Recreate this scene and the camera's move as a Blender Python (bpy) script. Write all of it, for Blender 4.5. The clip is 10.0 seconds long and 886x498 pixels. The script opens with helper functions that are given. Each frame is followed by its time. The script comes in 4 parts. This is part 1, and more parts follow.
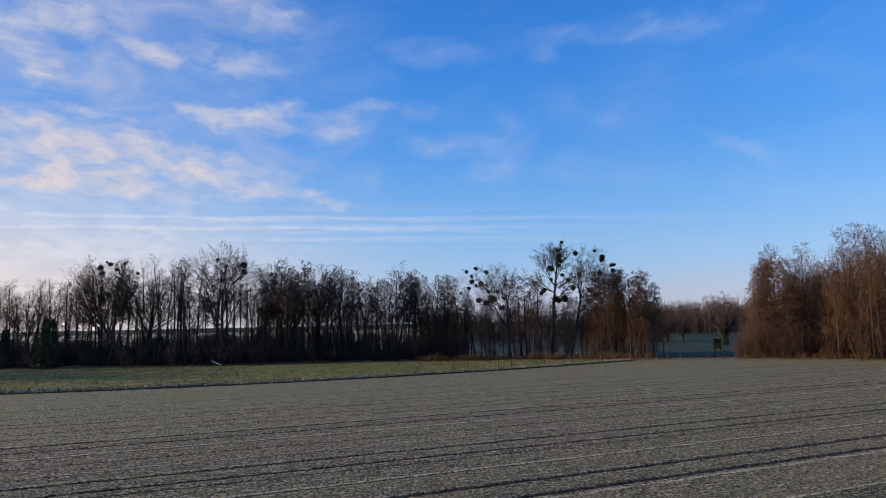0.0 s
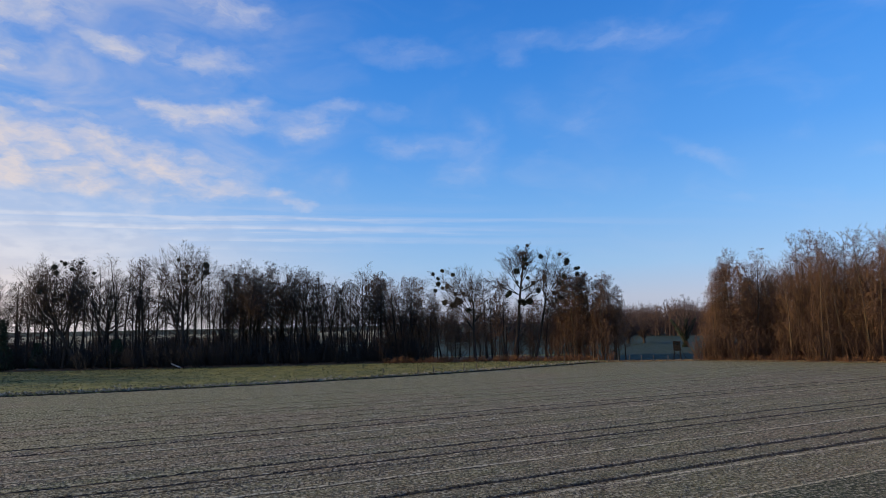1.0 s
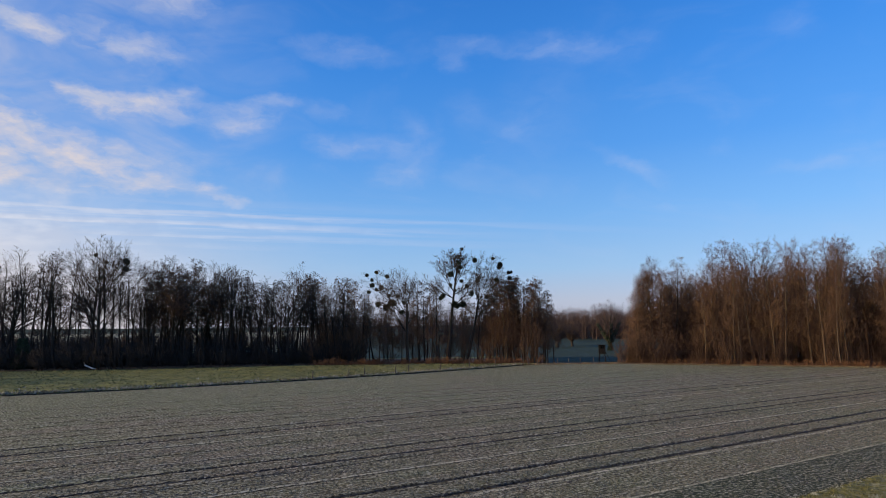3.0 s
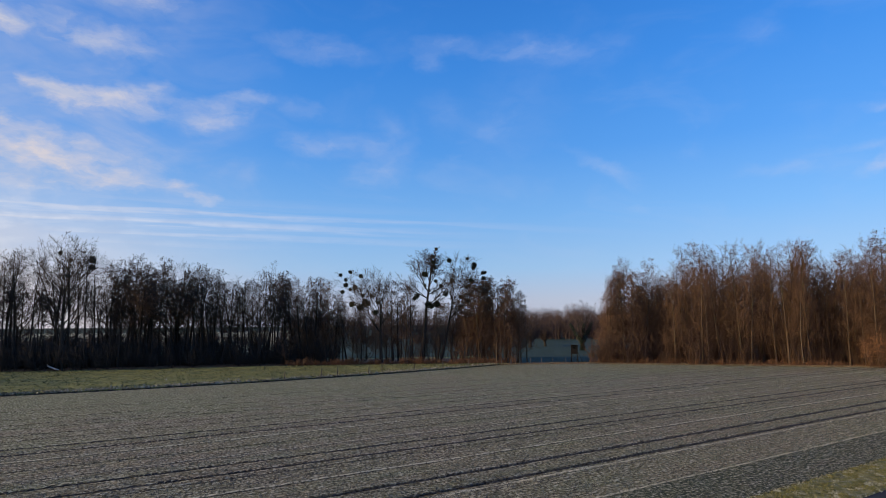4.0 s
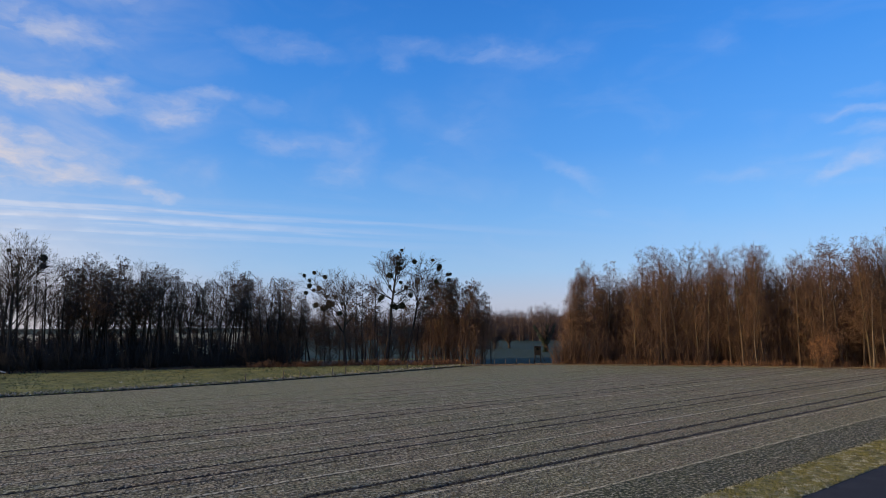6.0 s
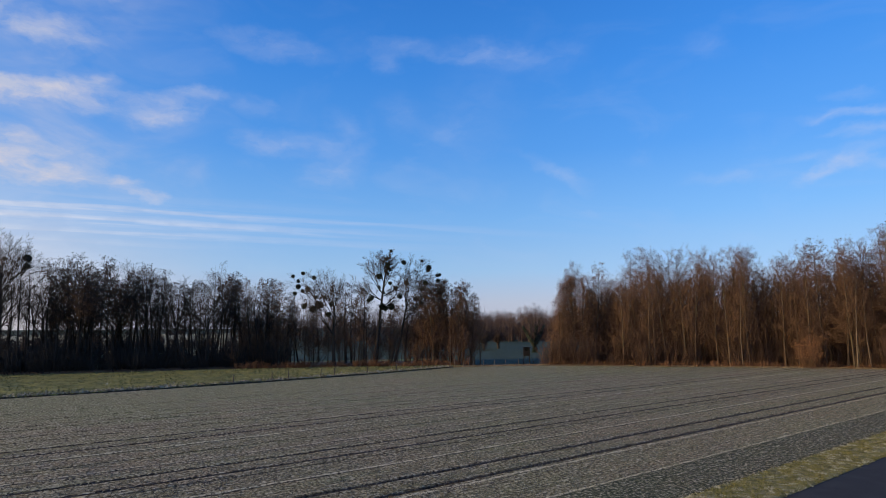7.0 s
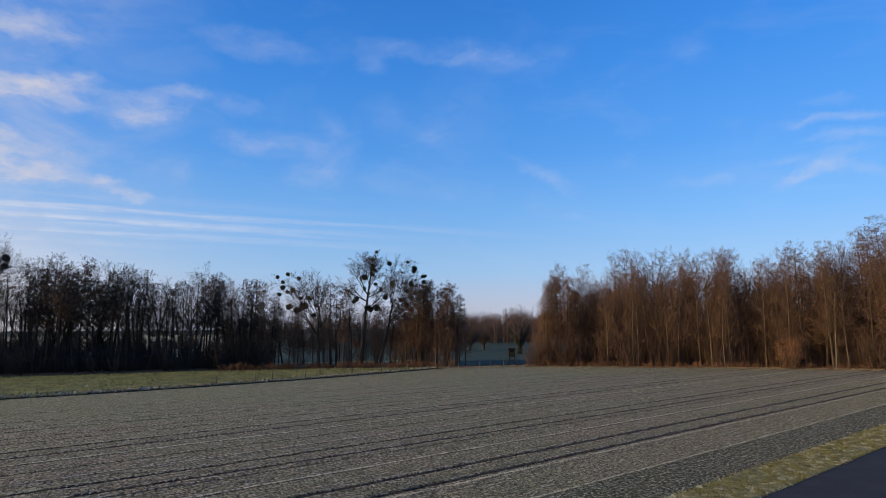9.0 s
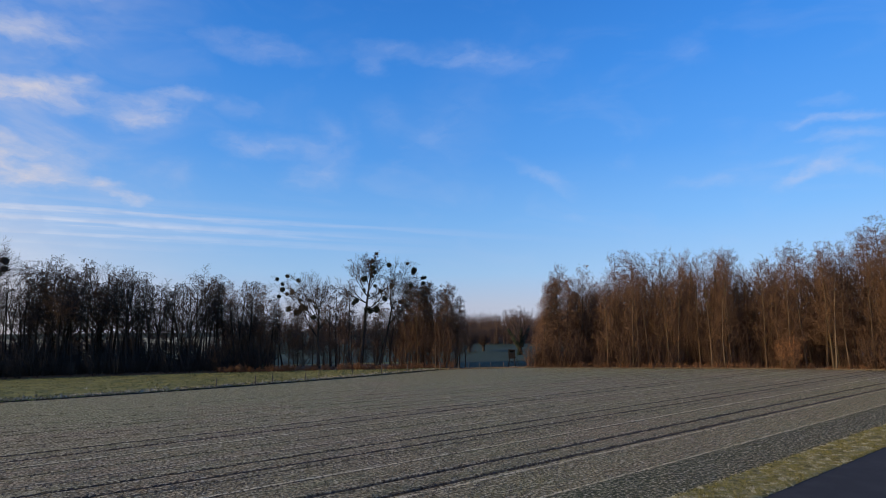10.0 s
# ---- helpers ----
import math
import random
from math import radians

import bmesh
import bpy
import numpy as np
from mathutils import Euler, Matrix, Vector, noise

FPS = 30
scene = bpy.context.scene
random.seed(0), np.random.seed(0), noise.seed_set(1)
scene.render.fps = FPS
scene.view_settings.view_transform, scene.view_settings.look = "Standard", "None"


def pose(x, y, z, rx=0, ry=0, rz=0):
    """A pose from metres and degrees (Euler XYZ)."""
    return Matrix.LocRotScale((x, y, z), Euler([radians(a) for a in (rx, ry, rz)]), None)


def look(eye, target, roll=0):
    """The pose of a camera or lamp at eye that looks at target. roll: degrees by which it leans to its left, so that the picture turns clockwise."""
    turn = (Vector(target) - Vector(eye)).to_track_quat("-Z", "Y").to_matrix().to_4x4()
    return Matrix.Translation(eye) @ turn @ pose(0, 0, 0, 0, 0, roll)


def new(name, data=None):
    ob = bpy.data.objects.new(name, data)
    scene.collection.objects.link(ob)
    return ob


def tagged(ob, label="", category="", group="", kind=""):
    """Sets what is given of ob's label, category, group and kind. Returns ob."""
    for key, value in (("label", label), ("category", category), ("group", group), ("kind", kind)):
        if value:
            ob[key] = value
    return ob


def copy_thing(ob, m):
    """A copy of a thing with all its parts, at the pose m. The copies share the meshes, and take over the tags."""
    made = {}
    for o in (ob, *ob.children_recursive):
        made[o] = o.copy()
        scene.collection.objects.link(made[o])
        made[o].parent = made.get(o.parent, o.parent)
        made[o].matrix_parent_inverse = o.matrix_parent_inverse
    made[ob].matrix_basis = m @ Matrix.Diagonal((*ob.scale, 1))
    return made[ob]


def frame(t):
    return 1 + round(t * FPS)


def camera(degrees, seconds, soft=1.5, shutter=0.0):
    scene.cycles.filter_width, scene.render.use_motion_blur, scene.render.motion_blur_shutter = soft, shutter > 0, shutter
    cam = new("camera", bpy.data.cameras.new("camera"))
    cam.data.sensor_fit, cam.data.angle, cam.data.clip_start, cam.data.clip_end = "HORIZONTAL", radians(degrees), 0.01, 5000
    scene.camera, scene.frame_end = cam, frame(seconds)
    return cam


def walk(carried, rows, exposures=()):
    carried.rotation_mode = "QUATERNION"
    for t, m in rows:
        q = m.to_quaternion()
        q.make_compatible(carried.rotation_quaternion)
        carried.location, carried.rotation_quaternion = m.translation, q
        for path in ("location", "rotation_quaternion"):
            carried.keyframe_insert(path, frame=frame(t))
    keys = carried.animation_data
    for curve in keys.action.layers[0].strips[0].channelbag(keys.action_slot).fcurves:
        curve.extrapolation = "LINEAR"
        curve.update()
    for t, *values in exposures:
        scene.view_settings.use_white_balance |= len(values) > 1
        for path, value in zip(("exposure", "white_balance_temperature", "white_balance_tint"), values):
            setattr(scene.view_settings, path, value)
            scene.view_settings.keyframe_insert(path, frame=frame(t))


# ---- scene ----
# Camera: it stands above a country road and pans slowly to the right.
cam = camera(74.63, 10.0, soft=0.9)
ROWS = [
    (0.0, 0.000, 0.000, 7.500, 0.14, 7.20, 1.14),
    (0.5, 0.067, -0.022, 7.523, -1.46, 7.26, 1.10),
    (1.0, 0.140, -0.060, 7.537, -3.11, 7.33, 1.01),
    (1.5, 0.203, -0.096, 7.545, -4.75, 7.36, 0.88),
    (2.0, 0.253, -0.150, 7.545, -6.39, 7.39, 0.69),
    (2.5, 0.293, -0.170, 7.550, -8.04, 7.43, 0.50),
    (4.0, 0.395, -0.160, 7.598, -12.06, 7.42, 0.35),
    (4.5, 0.405, -0.160, 7.605, -13.11, 7.42, 0.27),
    (5.0, 0.410, -0.156, 7.607, -14.04, 7.47, 0.23),
    (5.5, 0.418, -0.150, 7.610, -14.82, 7.50, 0.22),
    (6.0, 0.422, -0.150, 7.608, -15.49, 7.54, 0.25),
    (7.5, 0.424, -0.146, 7.607, -16.95, 7.64, 0.27),
    (8.0, 0.430, -0.142, 7.604, -17.32, 7.66, 0.25),
    (8.5, 0.443, -0.136, 7.592, -17.66, 7.70, 0.24),
    (9.0, 0.460, -0.128, 7.584, -17.94, 7.74, 0.26),
    (9.5, 0.463, -0.118, 7.575, -18.15, 7.83, 0.24),
    (10.0, 0.462, -0.105, 7.572, -17.96, 7.89, 0.44),
]
walk(cam, [(t, pose(x, y, z, 90 + pitch, roll, yaw)) for t, x, y, z, yaw, pitch, roll in ROWS])


# ------------------------------------------------------------ node helpers
class Nodes:
    """Short-hand for building a node tree."""

    def __init__(self, tree):
        self.tree = tree
        tree.nodes.clear()

    def node(self, kind):
        return self.tree.nodes.new(kind)

    def link(self, a, b):
        self.tree.links.new(a, b)

    def feed(self, socket, value):
        if hasattr(value, "is_output"):
            self.link(value, socket)
        else:
            socket.default_value = value

    def math(self, op, a, b=0.0, c=0.0, clamp=False):
        n = self.node("ShaderNodeMath")
        n.operation, n.use_clamp = op, clamp
        for s, v in zip(n.inputs, (a, b, c)):
            self.feed(s, v)
        return n.outputs[0]

    def vmath(self, op, a, b=(0, 0, 0), scale=1.0):
        n = self.node("ShaderNodeVectorMath")
        n.operation = op
        self.feed(n.inputs[0], a)
        self.feed(n.inputs[1], b)
        if op == "SCALE":
            self.feed(n.inputs[3], scale)
        return n.outputs["Value"] if op in ("LENGTH", "DOT_PRODUCT") else n.outputs[0]

    def vec(self, x, y, z):
        n = self.node("ShaderNodeCombineXYZ")
        for s, v in zip(n.inputs, (x, y, z)):
            self.feed(s, v)
        return n.outputs[0]

    def noise(self, vector, scale, detail=4.0, rough=0.55, distortion=0.0):
        n = self.node("ShaderNodeTexNoise")
        self.feed(n.inputs["Vector"], vector)
        n.inputs["Scale"].default_value = scale
        n.inputs["Detail"].default_value = detail
        n.inputs["Roughness"].default_value = rough
        n.inputs["Distortion"].default_value = distortion
        return n.outputs["Fac"]

    def fit(self, value, lo, hi, to_lo=0.0, to_hi=1.0, smooth=False):
        n = self.node("ShaderNodeMapRange")
        n.clamp = True
        n.interpolation_type = "SMOOTHSTEP" if smooth else "LINEAR"
        for s, v in zip(n.inputs, (value, lo, hi, to_lo, to_hi)):
            self.feed(s, v)
        return n.outputs[0]

    def mix(self, fac, a, b):
        n = self.node("ShaderNodeMix")
        n.data_type = "RGBA"
        self.feed(n.inputs[0], fac)
        self.feed(n.inputs[6], a if hasattr(a, "is_output") else (*a, 1))
        self.feed(n.inputs[7], b if hasattr(b, "is_output") else (*b, 1))
        return n.outputs[2]

    def ramp(self, fac, stops):
        n = self.node("ShaderNodeValToRGB")
        self.feed(n.inputs[0], fac)
        els = n.color_ramp.elements
        while len(els) < len(stops):
            els.new(0.5)
        for e, (p, c) in zip(els, stops):
            e.position, e.color = p, (*c, 1)
        return n.outputs[0]


# ------------------------------------------------------------ world and sun
SUN_AZ, SUN_EL = -93.0, 13.5     # degrees, azimuth clockwise from the y axis
world = bpy.data.worlds.new("winter_sky")
scene.world = world
world.use_nodes = True
w = Nodes(world.node_tree)
direction = w.vmath("NORMALIZE", w.node("ShaderNodeTexCoord").outputs["Generated"])
xyz = w.node("ShaderNodeSeparateXYZ")
w.link(direction, xyz.inputs[0])
az = w.math("MULTIPLY", w.math("ARCTAN2", xyz.outputs[0], xyz.outputs[1]), 180 / math.pi)
el = w.math("MULTIPLY", w.math("ARCSINE", xyz.outputs[2]), 180 / math.pi)

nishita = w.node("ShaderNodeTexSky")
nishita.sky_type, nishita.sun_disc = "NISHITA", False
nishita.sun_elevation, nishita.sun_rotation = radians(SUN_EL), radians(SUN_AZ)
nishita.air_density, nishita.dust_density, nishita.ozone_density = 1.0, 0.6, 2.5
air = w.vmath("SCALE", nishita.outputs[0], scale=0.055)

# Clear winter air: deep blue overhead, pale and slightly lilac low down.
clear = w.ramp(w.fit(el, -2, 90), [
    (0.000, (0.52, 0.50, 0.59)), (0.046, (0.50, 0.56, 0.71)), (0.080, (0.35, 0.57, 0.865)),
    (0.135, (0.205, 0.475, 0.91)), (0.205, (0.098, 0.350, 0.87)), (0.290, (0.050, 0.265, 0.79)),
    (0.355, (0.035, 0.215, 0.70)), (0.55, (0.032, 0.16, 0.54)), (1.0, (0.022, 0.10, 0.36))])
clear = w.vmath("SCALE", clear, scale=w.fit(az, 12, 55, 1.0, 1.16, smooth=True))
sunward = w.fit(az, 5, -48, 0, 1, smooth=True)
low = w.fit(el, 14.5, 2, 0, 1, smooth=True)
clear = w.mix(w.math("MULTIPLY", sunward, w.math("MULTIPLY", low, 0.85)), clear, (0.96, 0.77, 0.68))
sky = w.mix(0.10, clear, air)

# Clouds: soft masses with ragged edges, placed by azimuth and height (degrees).
flat = w.vec(az, el, 0.0)
wobble = w.node("ShaderNodeTexNoise")
wobble.inputs["Scale"].default_value = 0.34
wobble.inputs["Detail"].default_value = 4
wobble.inputs["Roughness"].default_value = 0.6
w.link(w.vmath("MULTIPLY", flat, (0.75, 1.25, 1)), wobble.inputs["Vector"])
bent = w.vmath("ADD", flat, w.vmath("MULTIPLY", w.vmath("SUBTRACT", wobble.outputs["Color"], (0.5, 0.5, 0.5)), (4.2, 2.2, 0)))
# azimuth, height, half width, half height, tilt, density
CLOUDS_HIGH = [
    (-38.1, 23.3, 2.4, 1.89, 9, 0.90), (-33.7, 25.4, 3.6, 1.81, 3, 0.85), (-28.8, 26.8, 3.8, 1.49, 6, 0.42), (-18.6, 28.4, 4.9, 1.69, -4, 0.72),
    (-27.7, 23.5, 2.3, 1.06, -17, 0.98), (-35.3, 20.8, 1.9, 1.08, 12, 0.95), (-32.1, 22.1, 2.9, 0.73, -5, 0.50), (-20.6, 23.9, 5.5, 1.45, -2, 0.62),
    (-33.1, 18.3, 1.9, 0.41, -2, 0.80), (-30.1, 18.0, 2.1, 0.38, -7, 0.50), (-23.4, 19.3, 2.0, 0.76, -19, 0.95), (-20.7, 18.7, 3.4, 1.00, 1, 0.90),
    (-16.8, 19.7, 3.1, 1.32, 2, 0.72), (-10.3, 18.9, 3.5, 1.35, 11, 0.60), (-7.1, 20.9, 1.8, 0.52, 1, 0.32), (-37.1, 16.9, 2.7, 0.61, 6, 0.60),
]
CLOUDS_BANK = [
    (-36.0, 16.4, 3.6, 1.07, 0, 0.80), (-33.9, 14.9, 5.5, 1.92, 4, 0.85), (-27.5, 16.3, 3.6, 1.16, 1, 0.88), (-35.4, 12.4, 4.9, 1.22, 7, 1.00),
    (-30.1, 13.0, 4.1, 1.25, 2, 0.95), (-24.3, 14.7, 4.5, 1.11, -4, 0.78), (-22.2, 13.1, 4.1, 1.13, -5, 0.82), (-28.3, 11.8, 2.7, 0.68, 5, 0.80),
    (-18.3, 14.6, 4.9, 1.77, -2, 0.50), (-16.7, 12.3, 4.5, 0.90, -1, 0.52), (-24.1, 11.3, 3.1, 0.61, 3, 0.60), (-13.2, 12.5, 1.6, 0.43, 2, 0.60),
    (-10.7, 11.5, 1.4, 0.44, -4, 0.60), (-36.6, 14.2, 2.3, 0.80, 8, 0.70),
]
CLOUDS_THIN = [
    (-0.7, 26.0, 4.9, 0.99, -5, 0.26), (-0.5, 17.1, 3.1, 0.86, -7, 0.29), (4.7, 17.3, 3.3, 0.96, -8, 0.26), (7.2, 18.9, 2.2, 1.17, -32, 0.16),
    (5.6, 14.7, 2.5, 1.20, 12, 0.29), (-2.5, 20.5, 2.7, 0.79, -5, 0.17), (10.7, 25.2, 1.4, 0.79, -5, 0.21), (12.1, 26.6, 2.8, 0.63, 0, 0.19),
    (16.8, 26.0, 4.2, 0.53, -4, 0.14), (22.0, 26.0, 4.0, 1.02, -8, 0.29), (12.1, 20.5, 1.9, 1.53, -24, 0.12), (19.6, 20.0, 3.6, 5.68, -32, 0.08),
    (16.8, 19.0, 1.8, 1.22, -7, 0.12), (29.3, 14.1, 1.9, 0.65, -32, 0.26), (26.6, 15.6, 2.3, 0.48, -24, 0.12), (30.9, 10.8, 1.6, 0.43, -8, 0.19),
]
CLOUDS_EAST = [
    (53.1, 16.8, 3.2, 0.40, -6, 0.40), (53.7, 15.2, 2.2, 0.36, -5, 0.34), (52.8, 13.2, 1.2, 0.50, -4, 0.50), (49.7, 12.4, 1.7, 0.43, 19, 0.40),
    (51.3, 12.9, 2.0, 0.47, 12, 0.34), (43.0, 12.9, 2.5, 0.50, -3, 0.24), (49.3, 13.8, 2.1, 0.43, 0, 0.24), (53.0, 18.4, 1.6, 0.40, -13, 0.18),
    (54.9, 12.3, 1.9, 0.40, -4, 0.26), (53.5, 14.1, 1.5, 0.36, -4, 0.30), (42.1, 24.6, 2.0, 0.93, -10, 0.13), (28.7, 25.3, 2.5, 1.33, 13, 0.11),
]
mass = None
for a, e, half_w, half_h, tilt, density in CLOUDS_HIGH + CLOUDS_BANK + CLOUDS_THIN + CLOUDS_EAST:
    m = w.node("ShaderNodeMapping")
    m.vector_type = "TEXTURE"
    w.link(bent, m.inputs["Vector"])
    m.inputs["Location"].default_value = (a, e, 0)
    m.inputs["Rotation"].default_value = (0, 0, radians(tilt))
    m.inputs["Scale"].default_value = (half_w, half_h, 1)
    puff = w.fit(w.vmath("LENGTH", m.outputs[0]), 1.85, 0.0, 0, density * 0.92, smooth=True)
    mass = puff if mass is None else w.math("ADD", mass, w.math("MULTIPLY", puff, w.math("SUBTRACT", 1.0, mass)))
tufts = w.noise(w.vmath("MULTIPLY", bent, (0.34, 0.74, 1)), 1.0, 5, 0.55, 0.2)
veil = w.noise(w.vmath("MULTIPLY", flat, (0.10, 0.22, 1)), 1.0, 4, 0.55, 0.8)
lumps = w.math("ADD", 1.0, w.math("MULTIPLY", w.math("SUBTRACT", tufts, 0.47), 3.0))
body = w.fit(w.math("MULTIPLY", mass, lumps), 0.0, 1.15, 0, 0.80)
haze = w.math("MULTIPLY", w.fit(veil, 0.48, 0.78, 0, 0.11, smooth=True), w.fit(el, 34, 14, 0.35, 1))
# Long thin streaks low over the trees.
bow = w.math("SUBTRACT", az, -6)
level = w.math("ADD", el, w.math("MULTIPLY", w.math("MULTIPLY", bow, bow), 0.0013))
sway = w.noise(w.vec(w.math("MULTIPLY", az, 0.05), w.math("MULTIPLY", level, 0.3), 1.7), 1.0, 3, 0.5)
fray = w.noise(w.vec(w.math("MULTIPLY", az, 0.11), w.math("MULTIPLY", level, 2.6), 3.3), 1.0, 3, 0.55)
wavy = w.math("ADD", level, w.math("ADD", w.math("MULTIPLY", w.math("SUBTRACT", sway, 0.5), 0.8), w.math("MULTIPLY", w.math("SUBTRACT", fray, 0.5), 0.9)))
STREAKS = [  # level, half thickness, azimuths where it is full and where it ends, density
    (10.3, 0.50, -22, 38, 0.56), (9.35, 0.52, -18, 24, 0.64), (8.35, 0.45, -14, 26, 0.38), (7.4, 0.46, -30, 6, 0.36),
    (6.5, 0.48, -32, -4, 0.42), (5.5, 0.50, -34, -10, 0.38), (11.3, 0.80, -24, 24, 0.20), (9.85, 0.42, -30, 16, 0.34), (8.9, 0.34, -30, 10, 0.30)]
streak = None
for height, half, full, ends, density in STREAKS:
    band = w.fit(w.math("ABSOLUTE", w.math("SUBTRACT", wavy, height)), half, 0.02, 0, density, smooth=True)
    band = w.math("MULTIPLY", band, w.math("MULTIPLY", w.fit(az, ends, full, smooth=True), w.fit(fray, 0.30, 0.60, 0.55, 1.0)))
    streak = band if streak is None else w.math("MAXIMUM", streak, band)
thin = w.math("MULTIPLY", w.fit(az, 0, -34, 0, 0.44, smooth=True), w.fit(veil, 0.25, 0.65))
cover = w.math("MAXIMUM", w.math("MAXIMUM", body, w.math("ADD", haze, thin)), streak)
lit = w.mix(w.fit(el, 24, 11), (0.66, 0.64, 0.69), (0.84, 0.71, 0.64))
lit = w.mix(w.fit(el, 12, 9.5), lit, (0.80, 0.80, 0.86))
shade = w.noise(w.vmath("MULTIPLY", flat, (0.36, 0.85, 1)), 1.0, 3, 0.5)
lit = w.mix(w.fit(shade, 0.42, 0.62, 0, 0.6, smooth=True), lit, (0.50, 0.55, 0.70))
lit = w.mix(w.fit(az, -25, 20), lit, (0.52, 0.60, 0.82))
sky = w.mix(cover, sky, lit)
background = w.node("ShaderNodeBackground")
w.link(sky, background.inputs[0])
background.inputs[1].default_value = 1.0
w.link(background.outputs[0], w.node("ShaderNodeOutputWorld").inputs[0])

sun = new("sun", bpy.data.lights.new("sun", "SUN"))
sun.data.energy, sun.data.angle, sun.data.color = 5.0, radians(0.6), (1.0, 0.75, 0.46)
s_dir = Vector((math.sin(radians(SUN_AZ)) * math.cos(radians(SUN_EL)), math.cos(radians(SUN_AZ)) * math.cos(radians(SUN_EL)), math.sin(radians(SUN_EL))))
sun.matrix_world = look(s_dir * 300, (0, 0, 0))


# ------------------------------------------------------------ materials
def surface(name, rough=0.9, specular=0.3):
    mat = bpy.data.materials.new(name)
    mat.use_nodes = True
    n = Nodes(mat.node_tree)
    bsdf = n.node("ShaderNodeBsdfPrincipled")
    bsdf.inputs["Roughness"].default_value = rough
    bsdf.inputs["Specular IOR Level"].default_value = specular
    n.link(bsdf.outputs[0], n.node("ShaderNodeOutputMaterial").inputs[0])
    return mat, n, bsdf


def bump(n, bsdf, height, strength, distance):
    b = n.node("ShaderNodeBump")
    b.inputs["Strength"].default_value, b.inputs["Distance"].default_value = strength, distance
    n.link(height, b.inputs["Height"])
    n.link(b.outputs[0], bsdf.inputs["Normal"])


def position(n):
    return n.node("ShaderNodeNewGeometry").outputs["Position"]


def bark(name, dark, light, moss=None, tint=0.35):
    """Bare wood: streaky, mottled, each tree a little different."""
    mat, n, bsdf = surface(name, 0.88, 0.25)
    p = position(n)
    c = n.mix(n.fit(n.noise(n.vmath("MULTIPLY", p, (6, 6, 1.2)), 1.0, 5), 0.3, 0.7), dark, light)
    if moss:
        c = n.mix(n.fit(n.noise(p, 0.5, 3), 0.5, 0.75, 0, 0.6), c, moss)
    rnd = n.node("ShaderNodeObjectInfo").outputs["Random"]
    c = n.mix(n.math("MULTIPLY", rnd, tint), c, tuple(0.5 * v for v in dark))
    n.link(c, bsdf.inputs["Base Color"])
    bump(n, bsdf, n.noise(n.vmath("MULTIPLY", p, (18, 18, 3)), 1.0, 3), 0.5, 0.02)
    return mat


def foliage(name, a, b, rough=0.75, spread=1.0, patch=None):
    mat, n, bsdf = surface(name, rough, 0.3)
    isl = n.node("ShaderNodeNewGeometry").outputs["Random Per Island"]
    c = n.mix(n.fit(isl, 0, spread), a, b)
    c = n.mix(n.fit(n.noise(position(n), 2.5, 3), 0.35, 0.7, 0, 0.5), c, tuple(v * 0.6 for v in a))
    if patch:
        c = n.mix(n.fit(n.noise(position(n), 1.6, 3, 0.6), 0.52, 0.60, 0, 0.78), c, patch)
        c = n.mix(n.fit(n.noise(position(n), 4.1, 2, 0.6), 0.44, 0.36, 0, 0.8), c, tuple(v * 0.35 for v in a))
    n.link(c, bsdf.inputs["Base Color"])
    return mat


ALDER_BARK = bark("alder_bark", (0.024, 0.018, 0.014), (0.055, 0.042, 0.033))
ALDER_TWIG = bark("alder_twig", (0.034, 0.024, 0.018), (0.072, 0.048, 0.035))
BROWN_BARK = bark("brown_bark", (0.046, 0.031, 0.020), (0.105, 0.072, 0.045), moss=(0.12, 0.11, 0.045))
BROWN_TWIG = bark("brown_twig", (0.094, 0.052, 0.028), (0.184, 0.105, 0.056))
POPLAR_BARK = bark("poplar_bark", (0.026, 0.020, 0.015), (0.062, 0.048, 0.036))
POPLAR_TWIG = bark("poplar_twig", (0.036, 0.027, 0.020), (0.080, 0.058, 0.042))
PALE_BARK = bark("pale_bark", (0.075, 0.055, 0.037), (0.16, 0.122, 0.082))
FAR_TWIG = bark("far_twig", (0.062, 0.042, 0.034), (0.12, 0.080, 0.062))
WILLOW_TWIG = bark("willow_twig", (0.036, 0.026, 0.021), (0.075, 0.052, 0.04))
# Darker copy of the brown twig: shade inside the wood, put into colour.
DEEP_TWIG = bark("shaded_twig", (0.070, 0.042, 0.026), (0.140, 0.084, 0.050))
BRAMBLE = bark("bramble_stems", (0.058, 0.033, 0.020), (0.120, 0.069, 0.040))
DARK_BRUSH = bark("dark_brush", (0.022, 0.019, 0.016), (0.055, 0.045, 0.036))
# Hide timber coloured near black to stand for the tree belt's shade.
DARK_WOOD = bark("shade_dark_wood", (0.005, 0.0045, 0.004), (0.012, 0.0105, 0.009), tint=0.2)
GREY_WOOD = bark("weathered_wood", (0.05, 0.045, 0.04), (0.12, 0.11, 0.10), tint=0.2)
MISTLETOE = foliage("mistletoe_leaves", (0.012, 0.016, 0.007), (0.034, 0.038, 0.015))
IVY = foliage("ivy_leaves", (0.014, 0.026, 0.012), (0.035, 0.050, 0.022))
DRY_LEAF = foliage("dry_leaves", (0.20, 0.090, 0.034), (0.37, 0.172, 0.064))
CONE = foliage("alder_cones", (0.030, 0.021, 0.016), (0.075, 0.050, 0.038))
RED_CONE = foliage("reddish_cones", (0.070, 0.040, 0.025), (0.150, 0.084, 0.050))


def lane(x):
    """How the road and the drill lines slant: their y grows with x."""
    return 0.372 * x


